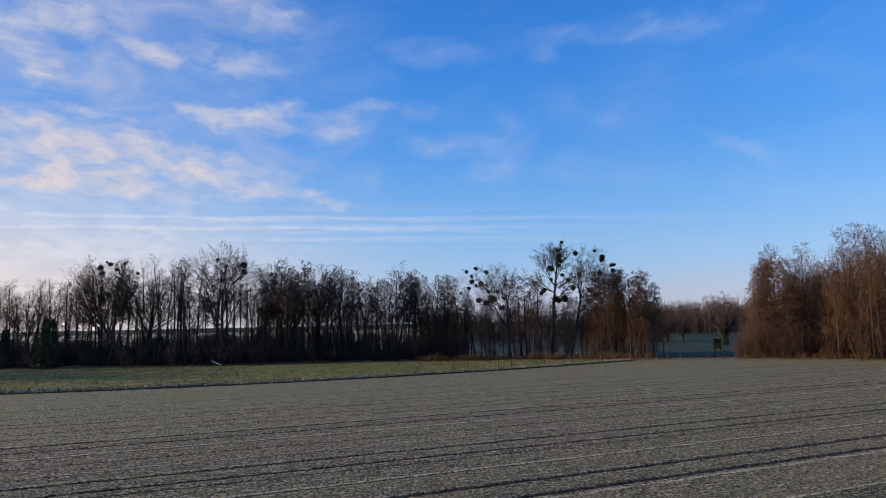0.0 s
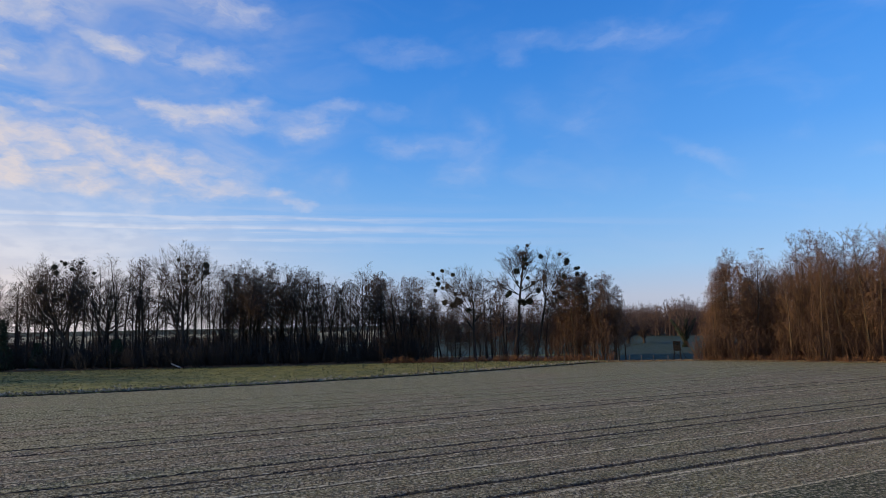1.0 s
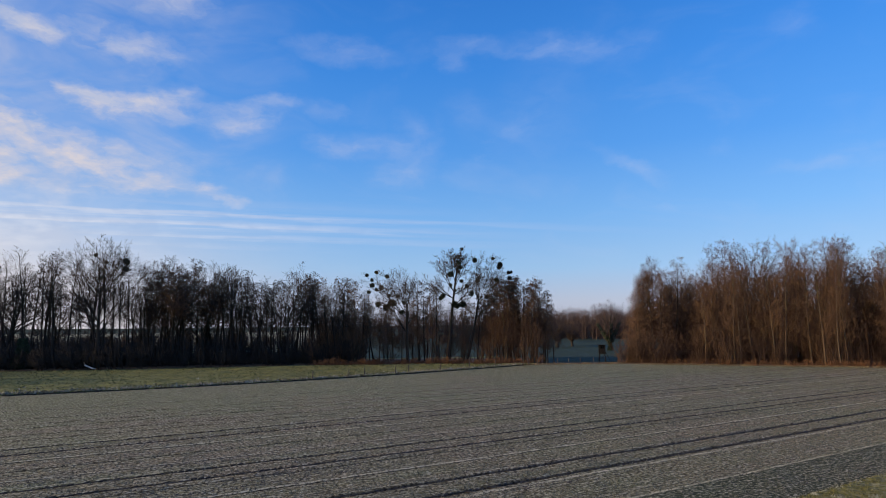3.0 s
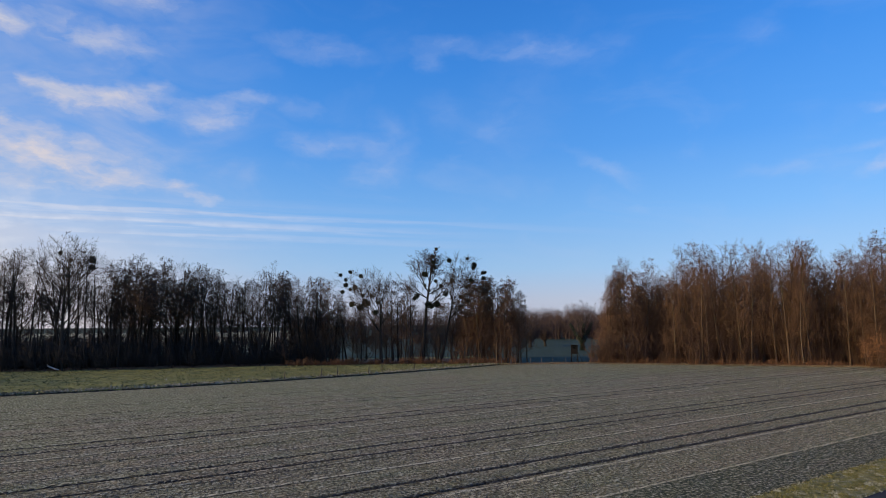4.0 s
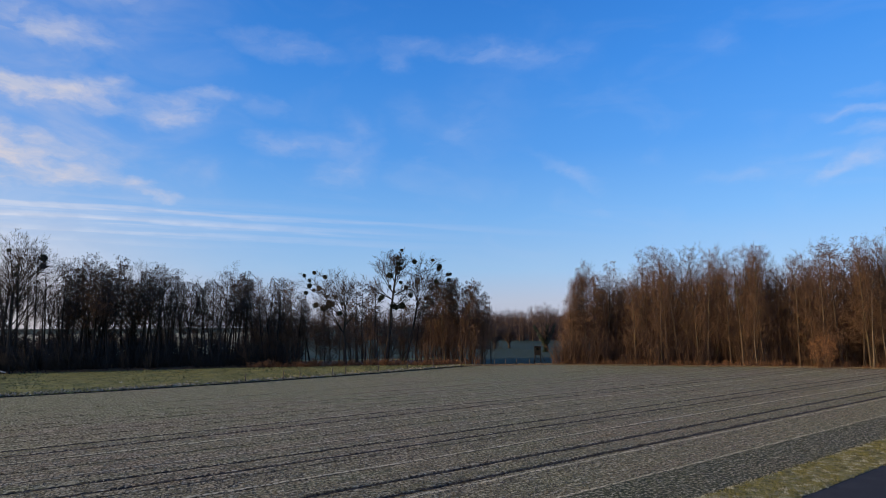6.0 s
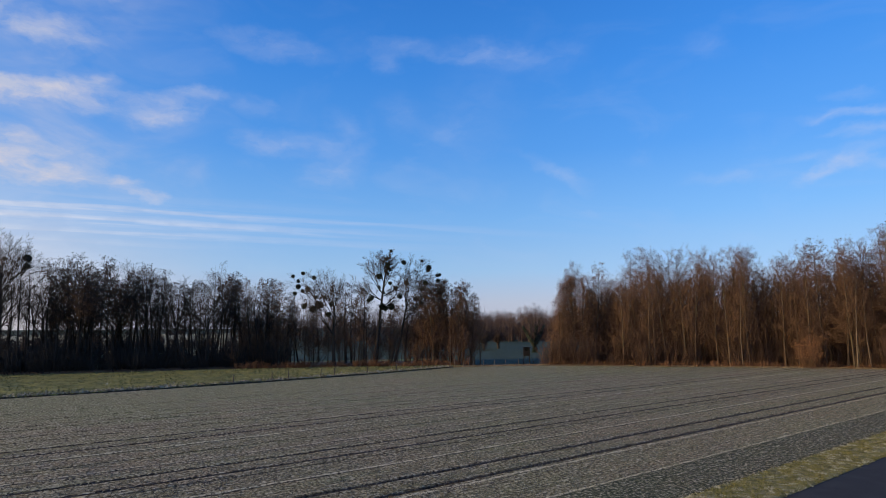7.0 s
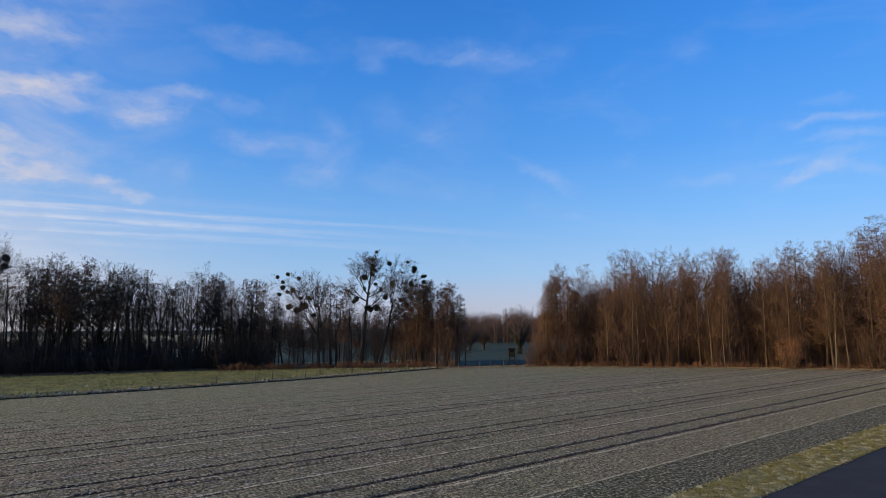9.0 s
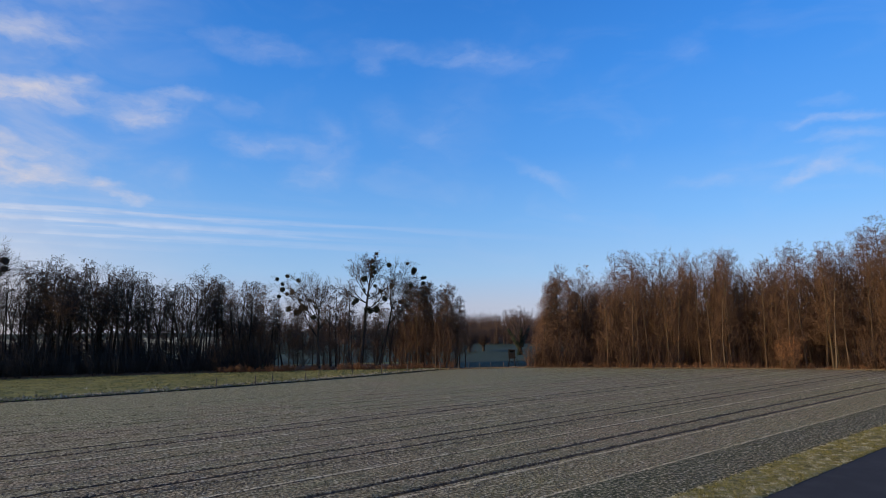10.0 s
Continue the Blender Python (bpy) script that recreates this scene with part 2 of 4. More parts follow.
def lane_node(n, p):
    s = n.node("ShaderNodeSeparateXYZ")
    n.link(p, s.inputs[0])
    x, y = s.outputs[0], s.outputs[1]
    return x, n.math("SUBTRACT", y, n.math("MULTIPLY", x, 0.372))


RUTS = [27.2, 24.9, 36.6, 34.4, 49.1, 46.9, 60.9, 58.8, 70.6]
RIMES = [(27.75, 0.11), (24.25, 0.15), (19.95, 0.13), (30.55, 0.10), (37.1, 0.10), (39.0, 0.09), (44.5, 0.10), (49.6, 0.12)]
SEAMS = [ 30.4, 33.2, 38.9, 41.6, 44.3, 52.6, 55.0, 64.5]


def field_material():
    """Frosted soil with young corn: patches, drill rows, speckle, pressed wheel tracks."""
    mat, n, bsdf = surface("drilled_field", 0.9, 0.15)
    p = position(n)
    along, across = lane_node(n, p)
    strips = n.noise(n.vec(n.math("MULTIPLY", along, 0.02), n.math("MULTIPLY", across, 0.42), 0), 1.0, 4, 0.6)
    drills = n.noise(n.vec(n.math("MULTIPLY", along, 0.9), n.math("MULTIPLY", across, 4.5), 0), 1.0, 3, 0.6)
    patches = n.noise(p, 0.09, 4)
    clods = n.noise(p, 5.6, 4, 0.6)
    grains = n.noise(p, 27.0, 3, 0.65)
    soil = n.mix(n.fit(grains, 0.35, 0.65), (0.150, 0.107, 0.058), (0.330, 0.246, 0.138))
    green = n.mix(n.fit(grains, 0.35, 0.65), (0.112, 0.114, 0.044), (0.290, 0.276, 0.116))
    grown = n.math("ADD", n.math("ADD", n.math("MULTIPLY", patches, 0.7), n.math("MULTIPLY", strips, 0.9)), n.math("MULTIPLY", n.math("SUBTRACT", clods, 0.5), 0.6))
    grown = n.math("ADD", grown, n.fit(across, 42, 74, 0, 0.22, smooth=True))
    c = n.mix(n.fit(grown, 0.66, 1.05), soil, green)
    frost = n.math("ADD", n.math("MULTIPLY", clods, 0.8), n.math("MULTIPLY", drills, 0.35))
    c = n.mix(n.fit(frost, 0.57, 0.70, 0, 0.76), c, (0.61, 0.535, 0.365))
    # Low spots: dark bare soil, deepened to paint the shade between clods and drills.
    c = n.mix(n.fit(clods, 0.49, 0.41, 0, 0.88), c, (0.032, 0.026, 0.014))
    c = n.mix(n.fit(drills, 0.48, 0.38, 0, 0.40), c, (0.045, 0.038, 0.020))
    headland = n.math("MULTIPLY", n.fit(across, 19.95, 19.75), n.fit(n.math("ADD", n.math("MULTIPLY", clods, 0.6), n.math("MULTIPLY", grains, 0.4)), 0.47, 0.57, 0.98, 0.10))
    c = n.mix(headland, c, (0.032, 0.037, 0.016))
    wander = n.math("MULTIPLY", n.math("SUBTRACT", n.noise(p, 2.2, 3), 0.5), 0.14)
    v = n.math("ADD", across, wander)
    pressed, rime = None, None
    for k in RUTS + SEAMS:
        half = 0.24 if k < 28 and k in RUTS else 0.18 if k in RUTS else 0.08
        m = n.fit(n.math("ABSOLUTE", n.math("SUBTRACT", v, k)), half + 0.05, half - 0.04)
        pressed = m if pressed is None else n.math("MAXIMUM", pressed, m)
    for k, half in RIMES:
        f = n.fit(n.math("ABSOLUTE", n.math("SUBTRACT", v, k)), half, half * 0.3)
        rime = f if rime is None else n.math("MAXIMUM", rime, f)
    c = n.mix(n.math("MULTIPLY", rime, n.math("MULTIPLY", n.fit(clods, 0.34, 0.50), n.fit(n.noise(p, 0.7, 3), 0.35, 0.6, 0.5, 1.0))), c, (0.64, 0.55, 0.35))
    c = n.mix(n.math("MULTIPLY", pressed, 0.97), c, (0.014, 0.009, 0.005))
    n.link(c, bsdf.inputs["Base Color"])
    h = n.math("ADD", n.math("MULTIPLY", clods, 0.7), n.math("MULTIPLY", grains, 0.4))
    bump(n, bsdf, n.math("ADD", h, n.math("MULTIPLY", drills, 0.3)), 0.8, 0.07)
    return mat


def grass_material(name, a, b, frost, amount):
    mat, n, bsdf = surface(name, 0.9, 0.2)
    p = position(n)
    tussock = n.noise(p, 1.1, 4, 0.7)
    c = n.mix(n.fit(n.noise(p, 0.35, 5, 0.6), 0.35, 0.68), a, b)
    c = n.mix(n.fit(n.noise(p, 2.6, 5, 0.7), 0.42, 0.72, 0, amount), c, frost)
    c = n.mix(n.fit(n.noise(p, 0.05, 2), 0.5, 0.7, 0, 0.35), c, tuple(0.8 * v for v in a))
    c = n.mix(n.fit(tussock, 0.48, 0.36, 0, 0.7), c, tuple(0.45 * v for v in a))
    n.link(c, bsdf.inputs["Base Color"])
    bump(n, bsdf, n.math("ADD", n.noise(p, 3.0, 5, 0.7), tussock), 0.8, 0.15)
    return mat


def asphalt_material():
    mat, n, bsdf = surface("asphalt", 0.85, 0.15)
    p = position(n)
    c = n.mix(n.fit(n.noise(p, 40, 3), 0.3, 0.7), (0.022, 0.021, 0.020), (0.045, 0.043, 0.041))
    c = n.mix(n.fit(n.noise(p, 0.6, 4), 0.45, 0.7, 0, 0.4), c, (0.058, 0.056, 0.054))
    n.link(c, bsdf.inputs["Base Color"])
    bump(n, bsdf, n.noise(p, 60, 2), 0.3, 0.006)
    return mat


FIELD = field_material()
# Frosty grass whose colours are darkened to stand for shade over the meadow.
SHADED_MEADOW = grass_material("frosty_meadow_shade", (0.022, 0.038, 0.022), (0.036, 0.058, 0.030), (0.056, 0.090, 0.076), 0.4)
RIME_GLARE = grass_material("rime_glare", (0.24, 0.24, 0.13), (0.42, 0.37, 0.23), (0.56, 0.51, 0.42), 0.6)
PASTURE = grass_material("pasture", (0.075, 0.088, 0.020), (0.245, 0.225, 0.046), (0.42, 0.42, 0.29), 0.36)
VERGE = grass_material("verge_grass", (0.07, 0.078, 0.020), (0.22, 0.19, 0.045), (0.42, 0.42, 0.34), 0.5)
LITTER = grass_material("leaf_litter", (0.12, 0.065, 0.035), (0.22, 0.12, 0.06), (0.30, 0.22, 0.15), 0.35)
ASPHALT = asphalt_material()
BRACKEN = foliage("dead_bracken", (0.11, 0.050, 0.022), (0.27, 0.135, 0.058))
DEAD_LEAF = foliage("dead_leaves", (0.075, 0.042, 0.025), (0.14, 0.075, 0.042))
RUST = bark("rusty_stems", (0.1, 0.048, 0.024), (0.22, 0.11, 0.055))
FROSTED_BARK = bark("frosted_bark", (0.35, 0.34, 0.33), (0.62, 0.62, 0.62), tint=0.1)
RIM = foliage("rime_grass", (0.06, 0.06, 0.03), (0.48, 0.47, 0.37))
SWARD = foliage("pasture_blades", (0.055, 0.066, 0.018), (0.33, 0.31, 0.14))
STRAW = foliage("dry_grass", (0.14, 0.10, 0.05), (0.34, 0.27, 0.16))
FRESH = foliage("frosted_seedlings", (0.040, 0.046, 0.026), (0.27, 0.265, 0.20))
TUFT = foliage("frosted_tufts", (0.085, 0.084, 0.020), (0.29, 0.255, 0.080), patch=(0.38, 0.38, 0.29))
CLOD = foliage("soil_clods", (0.05, 0.041, 0.034), (0.16, 0.134, 0.110))
# Pressed soil of the treads; on the bank lumps it stands for shadow.
MUD_AND_SHADE = foliage("pressed_soil_and_shade", (0.010, 0.007, 0.004), (0.045, 0.033, 0.018))


# ------------------------------------------------------------ mesh helpers
def mesh_of(name, verts, faces, material):
    me = bpy.data.meshes.new(name)
    me.from_pydata(verts, [], faces)
    me.materials.append(material)
    return me


def part(name, data, material, parent, label=""):
    """Links a bmesh or a mesh as one object under a thing or a part."""
    if isinstance(data, bmesh.types.BMesh):
        me = bpy.data.meshes.new(name)
        data.to_mesh(me)
        data.free()
        me.materials.append(material)
        data = me
    ob = new(name, data)
    ob.parent = parent
    return tagged(ob, label)


def smooth(me):
    me.polygons.foreach_set("use_smooth", [True] * len(me.polygons))
    return me


class Tubes:
    """Collects tapered tubes and spikes, for limbs and twigs."""

    def __init__(self):
        self.verts, self.faces = [], []

    def spike(self, p, q, r):
        d = q - p
        side = d.cross(Vector((0.31, 0.22, 0.92)))
        if side.length < 1e-6:
            side = Vector((1, 0, 0))
        side.normalize()
        other = d.cross(side).normalized()
        k = len(self.verts)
        self.verts += [p + side * r, p - side * (r * 0.5) + other * (r * 0.87), p - side * (r * 0.5) - other * (r * 0.87), q]
        self.faces += [(k, k + 1, k + 3), (k + 1, k + 2, k + 3), (k + 2, k, k + 3)]

    def tube(self, pts, radii, sides):
        k = len(self.verts)
        for i, (p, r) in enumerate(zip(pts, radii)):
            d = (pts[min(i + 1, len(pts) - 1)] - pts[max(i - 1, 0)]).normalized()
            side = d.cross(Vector((0.31, 0.92, 0.22))).normalized()
            other = d.cross(side)
            for j in range(sides):
                a = 2 * math.pi * j / sides
                self.verts.append(p + side * (r * math.cos(a)) + other * (r * math.sin(a)))
        for i in range(len(pts) - 1):
            for j in range(sides):
                a, b = k + i * sides + j, k + i * sides + (j + 1) % sides
                self.faces.append((a, b, b + sides, a + sides))
        last = k + (len(pts) - 1) * sides
        self.faces.append(tuple(range(last, last + sides)))

    def mesh(self, name, material):
        return smooth(mesh_of(name, self.verts, self.faces, material))


def turned(d, angle, spin):
    """d bent away by angle, towards the side that spin gives."""
    axis = d.cross(Vector((0.2, 0.1, 0.97)))
    if axis.length < 1e-4:
        axis = Vector((1, 0, 0))
    axis = Matrix.Rotation(spin, 3, d) @ axis.normalized()
    return (Matrix.Rotation(angle, 3, axis) @ d).normalized()


def grow(limbs, twigs, rng, p, d, length, r, level, spec, tips):
    """One branch and all that springs from it."""
    last = level == len(spec["kids"])
    if last:
        q = p + (d + Vector((0, 0, spec["rise"]))).normalized() * length
        twigs.spike(p, q, max(r, spec["fine"]))
        tips.append(q)
        return
    segs = spec["segs"][level]
    pts, radii = [p.copy()], [r]
    end = spec["taper"][level]
    for i in range(segs):
        wild = Vector((rng.gauss(0, 1), rng.gauss(0, 1), rng.gauss(0, 0.6))) * spec["wild"][level]
        d = (d + wild + Vector((0, 0, spec["lift"][level]))).normalized()
        p = p + d * (length / segs)
        pts.append(p.copy())
        radii.append(r * (1 - (1 - end) * (i + 1) / segs))
    wood = limbs if level <= spec["limb_levels"] else twigs
    if segs == 1:
        wood.spike(pts[0], pts[1] + d * (0.25 * length), r)
    else:
        wood.tube(pts, radii, spec["sides"][level])
    spin = rng.uniform(0, 6.3)
    count = spec["kids"][level]
    for k in range(count):
        t = spec["from"][level] + (1 - spec["from"][level]) * (k + rng.random()) / count
        f = min(t, 0.999) * segs
        i = int(f)
        at = pts[i].lerp(pts[i + 1], f - i)
        along = (pts[i + 1] - pts[i]).normalized()
        spin += 2.4 + rng.uniform(-0.5, 0.5)
        shape = spec["shape"][level]
        reach = length * spec["ratio"][level] * (shape[0] + (shape[1] - shape[0]) * t) * rng.uniform(0.7, 1.25)
        rr = (radii[i] + (radii[i + 1] - radii[i]) * (f - i)) * spec["thin"][level]
        grow(limbs, twigs, rng, at, turned(along, radians(spec["angle"][level] + rng.uniform(-14, 14)), spin), reach, rr, level + 1, spec, tips)


ALDER_SPEC = dict(kids=[34, 6, 3], segs=[9, 3, 1], sides=[6, 3, 3], taper=[0.14, 0.35, 0.5], wild=[0.022, 0.14, 0.1],
                  lift=[0.05, 0.03, 0.0], limb_levels=0, ratio=[0.165, 0.46, 0.75], shape=[(1.25, 0.42), (1.1, 0.7), (1, 0.8)],
                  angle=[64, 50, 45], thin=[0.30, 0.6, 0.7], fine=0.030)
ALDER_SPEC["rise"] = 0.30
ALDER_SPEC["from"] = [0.42, 0.25, 0.2]
BROAD_SPEC = dict(kids=[7, 9, 7, 4], segs=[5, 5, 3, 1], sides=[7, 5, 3, 3], taper=[0.55, 0.3, 0.4, 0.5], wild=[0.05, 0.12, 0.15, 0.1],
                  lift=[0.03, 0.07, 0.05, 0.02], limb_levels=1, ratio=[1.0, 0.44, 0.44, 0.75], shape=[(0.9, 1.1), (1.15, 0.7), (1, 0.75), (1, 0.8)],
                  angle=[42, 48, 46, 42], thin=[0.62, 0.56, 0.66, 0.7], fine=0.028)
BROAD_SPEC["rise"] = 0.12
BROAD_SPEC["from"] = [0.55, 0.25, 0.2, 0.2]
WOOD_SPEC = dict(ALDER_SPEC, kids=[46, 6, 3], angle=[54, 46, 45], ratio=[0.165, 0.46, 0.75], fine=0.030)
WOOD_SPEC["from"] = [0.17, 0.25, 0.2]
POPLAR_SPEC = dict(BROAD_SPEC, kids=[8, 10, 7, 4], fine=0.027, angle=[31, 36, 34, 30], thin=[0.74, 0.55, 0.55, 0.6], wild=[0.03, 0.09, 0.13, 0.1],
                   lift=[0.03, 0.05, 0.06, 0.02], ratio=[1.0, 0.40, 0.46, 0.75])
FLAME_SPEC = dict(BROAD_SPEC, kids=[10, 8, 5, 3], fine=0.027, angle=[17, 24, 30, 30], lift=[0.04, 0.12, 0.12, 0.05], ratio=[0.9, 0.42, 0.42, 0.75])
FLAME_SPEC["from"] = [0.3, 0.25, 0.2, 0.2]
TALL_SPEC = dict(ALDER_SPEC, kids=[24, 6, 4], angle=[36, 44, 44], ratio=[0.30, 0.42, 0.70], thin=[0.46, 0.55, 0.6], wild=[0.05, 0.12, 0.1], fine=0.024)
TALL_SPEC["from"] = [0.36, 0.25, 0.2]
SLIM_SPEC = dict(ALDER_SPEC, kids=[22, 5, 3], angle=[34, 42, 42], ratio=[0.22, 0.42, 0.70], thin=[0.42, 0.55, 0.6], wild=[0.03, 0.12, 0.1], fine=0.022)
SLIM_SPEC["from"] = [0.45, 0.25, 0.2]
FAR_SPEC = dict(BROAD_SPEC, kids=[6, 6, 5, 4], fine=0.06)
BUSH_SPEC = dict(kids=[6, 4], segs=[3, 1], sides=[3, 3], taper=[0.3, 0.5], wild=[0.12, 0.1], lift=[0.05, 0.0], limb_levels=0,
                 ratio=[0.32, 0.5], shape=[(1.2, 0.6), (1, 0.8)], angle=[38, 38], thin=[0.6, 0.7], fine=0.016)
BUSH_SPEC["rise"] = 0.3
BUSH_SPEC["from"] = [0.15, 0.15]


def fork(limbs, twigs, rng, d, length, r, limbs_at, spec, tips):
    """A bole that parts into given limbs: height of the fork, lean in degrees, length."""
    pts, radii = [Vector((0, 0, -0.15))], [r]
    for i in range(8):
        wild = Vector((rng.gauss(0, 0.02), rng.gauss(0, 0.02), 0.01))
        d = (d + wild).normalized()
        pts.append(pts[-1] + d * (length / 8))
        radii.append(r * (1 - 0.62 * (i + 1) / 8))
    limbs.tube(pts, radii, 8)
    for z, lean, reach in limbs_at:
        f = min(max(z / pts[-1].z, 0.05), 0.995) * 8
        i = int(f)
        at = pts[i].lerp(pts[i + 1], f - i)
        thick = (radii[i] + (radii[i + 1] - radii[i]) * (f - i))
        for deep in (rng.uniform(-0.3, 0.3), rng.choice((-1, 1)) * rng.uniform(0.4, 0.9)):
            a = radians(lean + rng.uniform(-5, 5))
            k = 1.0 if abs(deep) < 0.35 else 0.85
            grow(limbs, twigs, rng, at, Vector((math.sin(a), deep, math.cos(a))).normalized(), reach * k, thick * 0.55 * k, 1, spec, tips)


def leaf_clumps(tips, rng, share, size, per=3):
    """Small leaves or cones hanging at the twig ends."""
    verts, faces = [], []
    for q in tips:
        if rng.random() > share:
            continue
        for _ in range(per):
            c = q + Vector((rng.gauss(0, 1), rng.gauss(0, 1), rng.gauss(-0.3, 1))) * size * 1.4
            a = Vector((rng.gauss(0, 1), rng.gauss(0, 1), rng.gauss(0, 1))).normalized() * size
            b = a.orthogonal().normalized() * size * 0.55
            k = len(verts)
            verts += [c - a, c + b, c + a, c - b]
            faces.append((k, k + 1, k + 2, k + 3))
    return verts, faces


def tree(kind, seed, height, label, spec, r, bark_mat, twig_mat, trunk_share=1.0, cones=None, lean=(0, 0), category="tree", group="", limbs_at=()):
    """A bare tree standing at the origin: trunk with limbs, crown of twigs."""
    rng = random.Random(seed)
    limbs, twigs, tips = Tubes(), Tubes(), []
    d = Vector((lean[0] + rng.gauss(0, 0.02), lean[1] + rng.gauss(0, 0.02), 1)).normalized()
    if limbs_at:
        fork(limbs, twigs, rng, d, height * trunk_share, r, limbs_at, spec, tips)
    else:
        grow(limbs, twigs, rng, Vector((0, 0, -0.15)), d, height * trunk_share, r, 0, spec, tips)
    thing = tagged(new(kind), label, category, group)
    part("trunk", limbs.mesh("trunk", bark_mat), bark_mat, thing)
    crown = part("crown", twigs.mesh("crown", twig_mat), twig_mat, thing)
    if cones:
        mat, share, size, per = cones
        part("foliage", mesh_of("foliage", *leaf_clumps(tips, rng, share, size, per), mat), mat, crown)
    top = max(v.z for v in twigs.verts)
    thing["tall"] = top
    return thing, tips


def bush(kind, seed, height, width, stems, label, mat, fine=0.016, leaves=None, group="", spread=0.45):
    rng = random.Random(seed)
    spec = dict(BUSH_SPEC, fine=fine)
    limbs, twigs, tips = Tubes(), Tubes(), []
    for _ in range(stems):
        a, rad = rng.uniform(0, 6.3), math.sqrt(rng.random()) * width
        base = Vector((rad * math.cos(a), rad * math.sin(a), -0.1))
        out = Vector((math.cos(a) * spread * rng.random(), math.sin(a) * spread * rng.random(), 1)).normalized()
        grow(limbs, twigs, rng, base, out, height * rng.uniform(0.55, 0.9), fine * 1.8, 0, spec, tips)
    thing = tagged(new(kind), label, "shrub", group)
    tagged(part("base", limbs.mesh("base", mat), mat, thing), kind="stuff")
    part("crown", twigs.mesh("crown", mat), mat, thing)
    if leaves:
        lm, share, size, per = leaves
        part("foliage", mesh_of("foliage", *leaf_clumps(tips, rng, share, size, per), lm), lm, thing)
    thing["tall"] = height
    return thing


def stand(ob, x, y, turn, size, first, z=0.0):
    """Puts the thing itself, or a copy of it, at a place of the plan."""
    m = Matrix.LocRotScale((x, y, z), Euler((0, 0, turn)), None)
    if first:
        ob.matrix_basis = m
    else:
        ob = copy_thing(ob, m)
    ob.scale = (size[0], size[0], size[1])
    return ob


def plant(templates, places, rng, fresh=True):
    """places: (x, y, height, template index); copies vary in turn and girth."""
    used = set() if fresh else set(range(len(templates)))
    for x, y, height, i in places:
        ob = templates[i]
        tall = height / ob["tall"]
        stand(ob, x, y, rng.uniform(0, 6.3), (tall * rng.uniform(0.9, 1.15), tall), i not in used)
        used.add(i)


def between(knots, x):
    for (a, u), (b, v) in zip(knots, knots[1:]):
        if x <= b:
            return u + (v - u) * max(0.0, (x - a) / (b - a))
    return knots[-1][1]


# ------------------------------------------------------------ ground
def land(x, y):
    """Height of the far country: flat, with a low wooded rise far off."""
    d = math.hypot(x, y)
    a = math.degrees(math.atan2(x, y))
    rise = 13 * min(max((d - 480) / 500, 0), 1) ** 1.5 * math.exp(-((a - 30) / 24) ** 2)
    return rise - 0.12


def spaced(lo, hi, fine, growth):
    """Coordinates that lie close together near zero and wide apart far off."""
    up, step = [0.0], fine
    while up[-1] < hi:
        up.append(up[-1] + step)
        step *= growth
    down, step = [0.0], fine
    while down[-1] > lo:
        down.append(down[-1] - step)
        step *= growth
    return sorted(set(down + up))


def sheet(name, xs, ys, place, material, label, category="ground"):
    verts = [place(x, y) for y in ys for x in xs]
    nx = len(xs)
    faces = [(j * nx + i, j * nx + i + 1, (j + 1) * nx + i + 1, (j + 1) * nx + i) for j in range(len(ys) - 1) for i in range(nx - 1)]
    ob = new(name, smooth(mesh_of(name, verts, faces, material)))
    return tagged(ob, label, category, kind="structure")


gx = spaced(-3500, 3500, 12, 1.09)
sheet("ground", gx, gx, lambda x, y: (x, y, land(x, y)), SHADED_MEADOW, "flat frosty winter meadows reaching to the horizon, coloured dark for shade")


# Separate paler sheet: frost plus backlit glare, both put into its colour.
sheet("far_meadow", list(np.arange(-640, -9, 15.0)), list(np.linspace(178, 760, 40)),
      lambda x, y: (x * (0.35 + 0.65 * (y - 178) / 582), y + 12 * noise.noise((x * 0.01, 3, 0)), 0.06 + land(x, y) + 0.12), RIME_GLARE, "pale hoar-frosted meadow beyond the belt, colours lightened for low-sun glare")


def bank_y(x):
    return 87.0 + 0.47 * x + 0.0031 * x * x


def field_edge(x):
    """Far edge of the sown field."""
    if x < 36:
        return min(bank_y(x), 108)
    return between([(36, 107.5), (51, 106.0), (93, 82.5), (104, 74.4), (150, 40)], x)


def field_z(x, v):
    z = 0.025 * noise.noise((x * 0.5, v * 0.5, 0)) + 0.02 * noise.noise((x * 1.7, v * 1.7, 4))
    for c in RUTS:
        d = abs(v - c)
        if d < 0.7:
            deep, rim = (0.10, 0.04) if c < 30 else (0.05, 0.02)
            z += -deep * max(0, 1 - (d / 0.26) ** 4) if d < 0.26 else rim * max(0, 1 - abs(d - 0.38) / 0.16)
    for c in SEAMS:
        d = v - c
        if abs(d) < 0.4:
            z += -0.045 * max(0, 1 - abs(d) / 0.14) + 0.03 * max(0, 1 - abs(d - 0.24) / 0.14)
    return z


vs = set(np.arange(16.0, 50, 0.45).round(3)) | set(np.arange(50, 78, 0.9).round(3))
for c in RUTS + SEAMS:
    vs |= {round(c + k, 3) for k in (-0.6, -0.42, -0.3, -0.2, -0.1, 0, 0.1, 0.2, 0.3, 0.42, 0.6)}
vs = sorted(vs)
fx = list(np.arange(-75, 60, 0.55)) + list(np.arange(60, 135, 1.2))


def field_place(x, v):
    y = v + lane(x)
    edge = field_edge(x)
    if v >= vs[-1] - 1e-6:
        return (x, edge, 0.02)
    return (x, min(y, edge), field_z(x, v) if y < edge else 0.02)


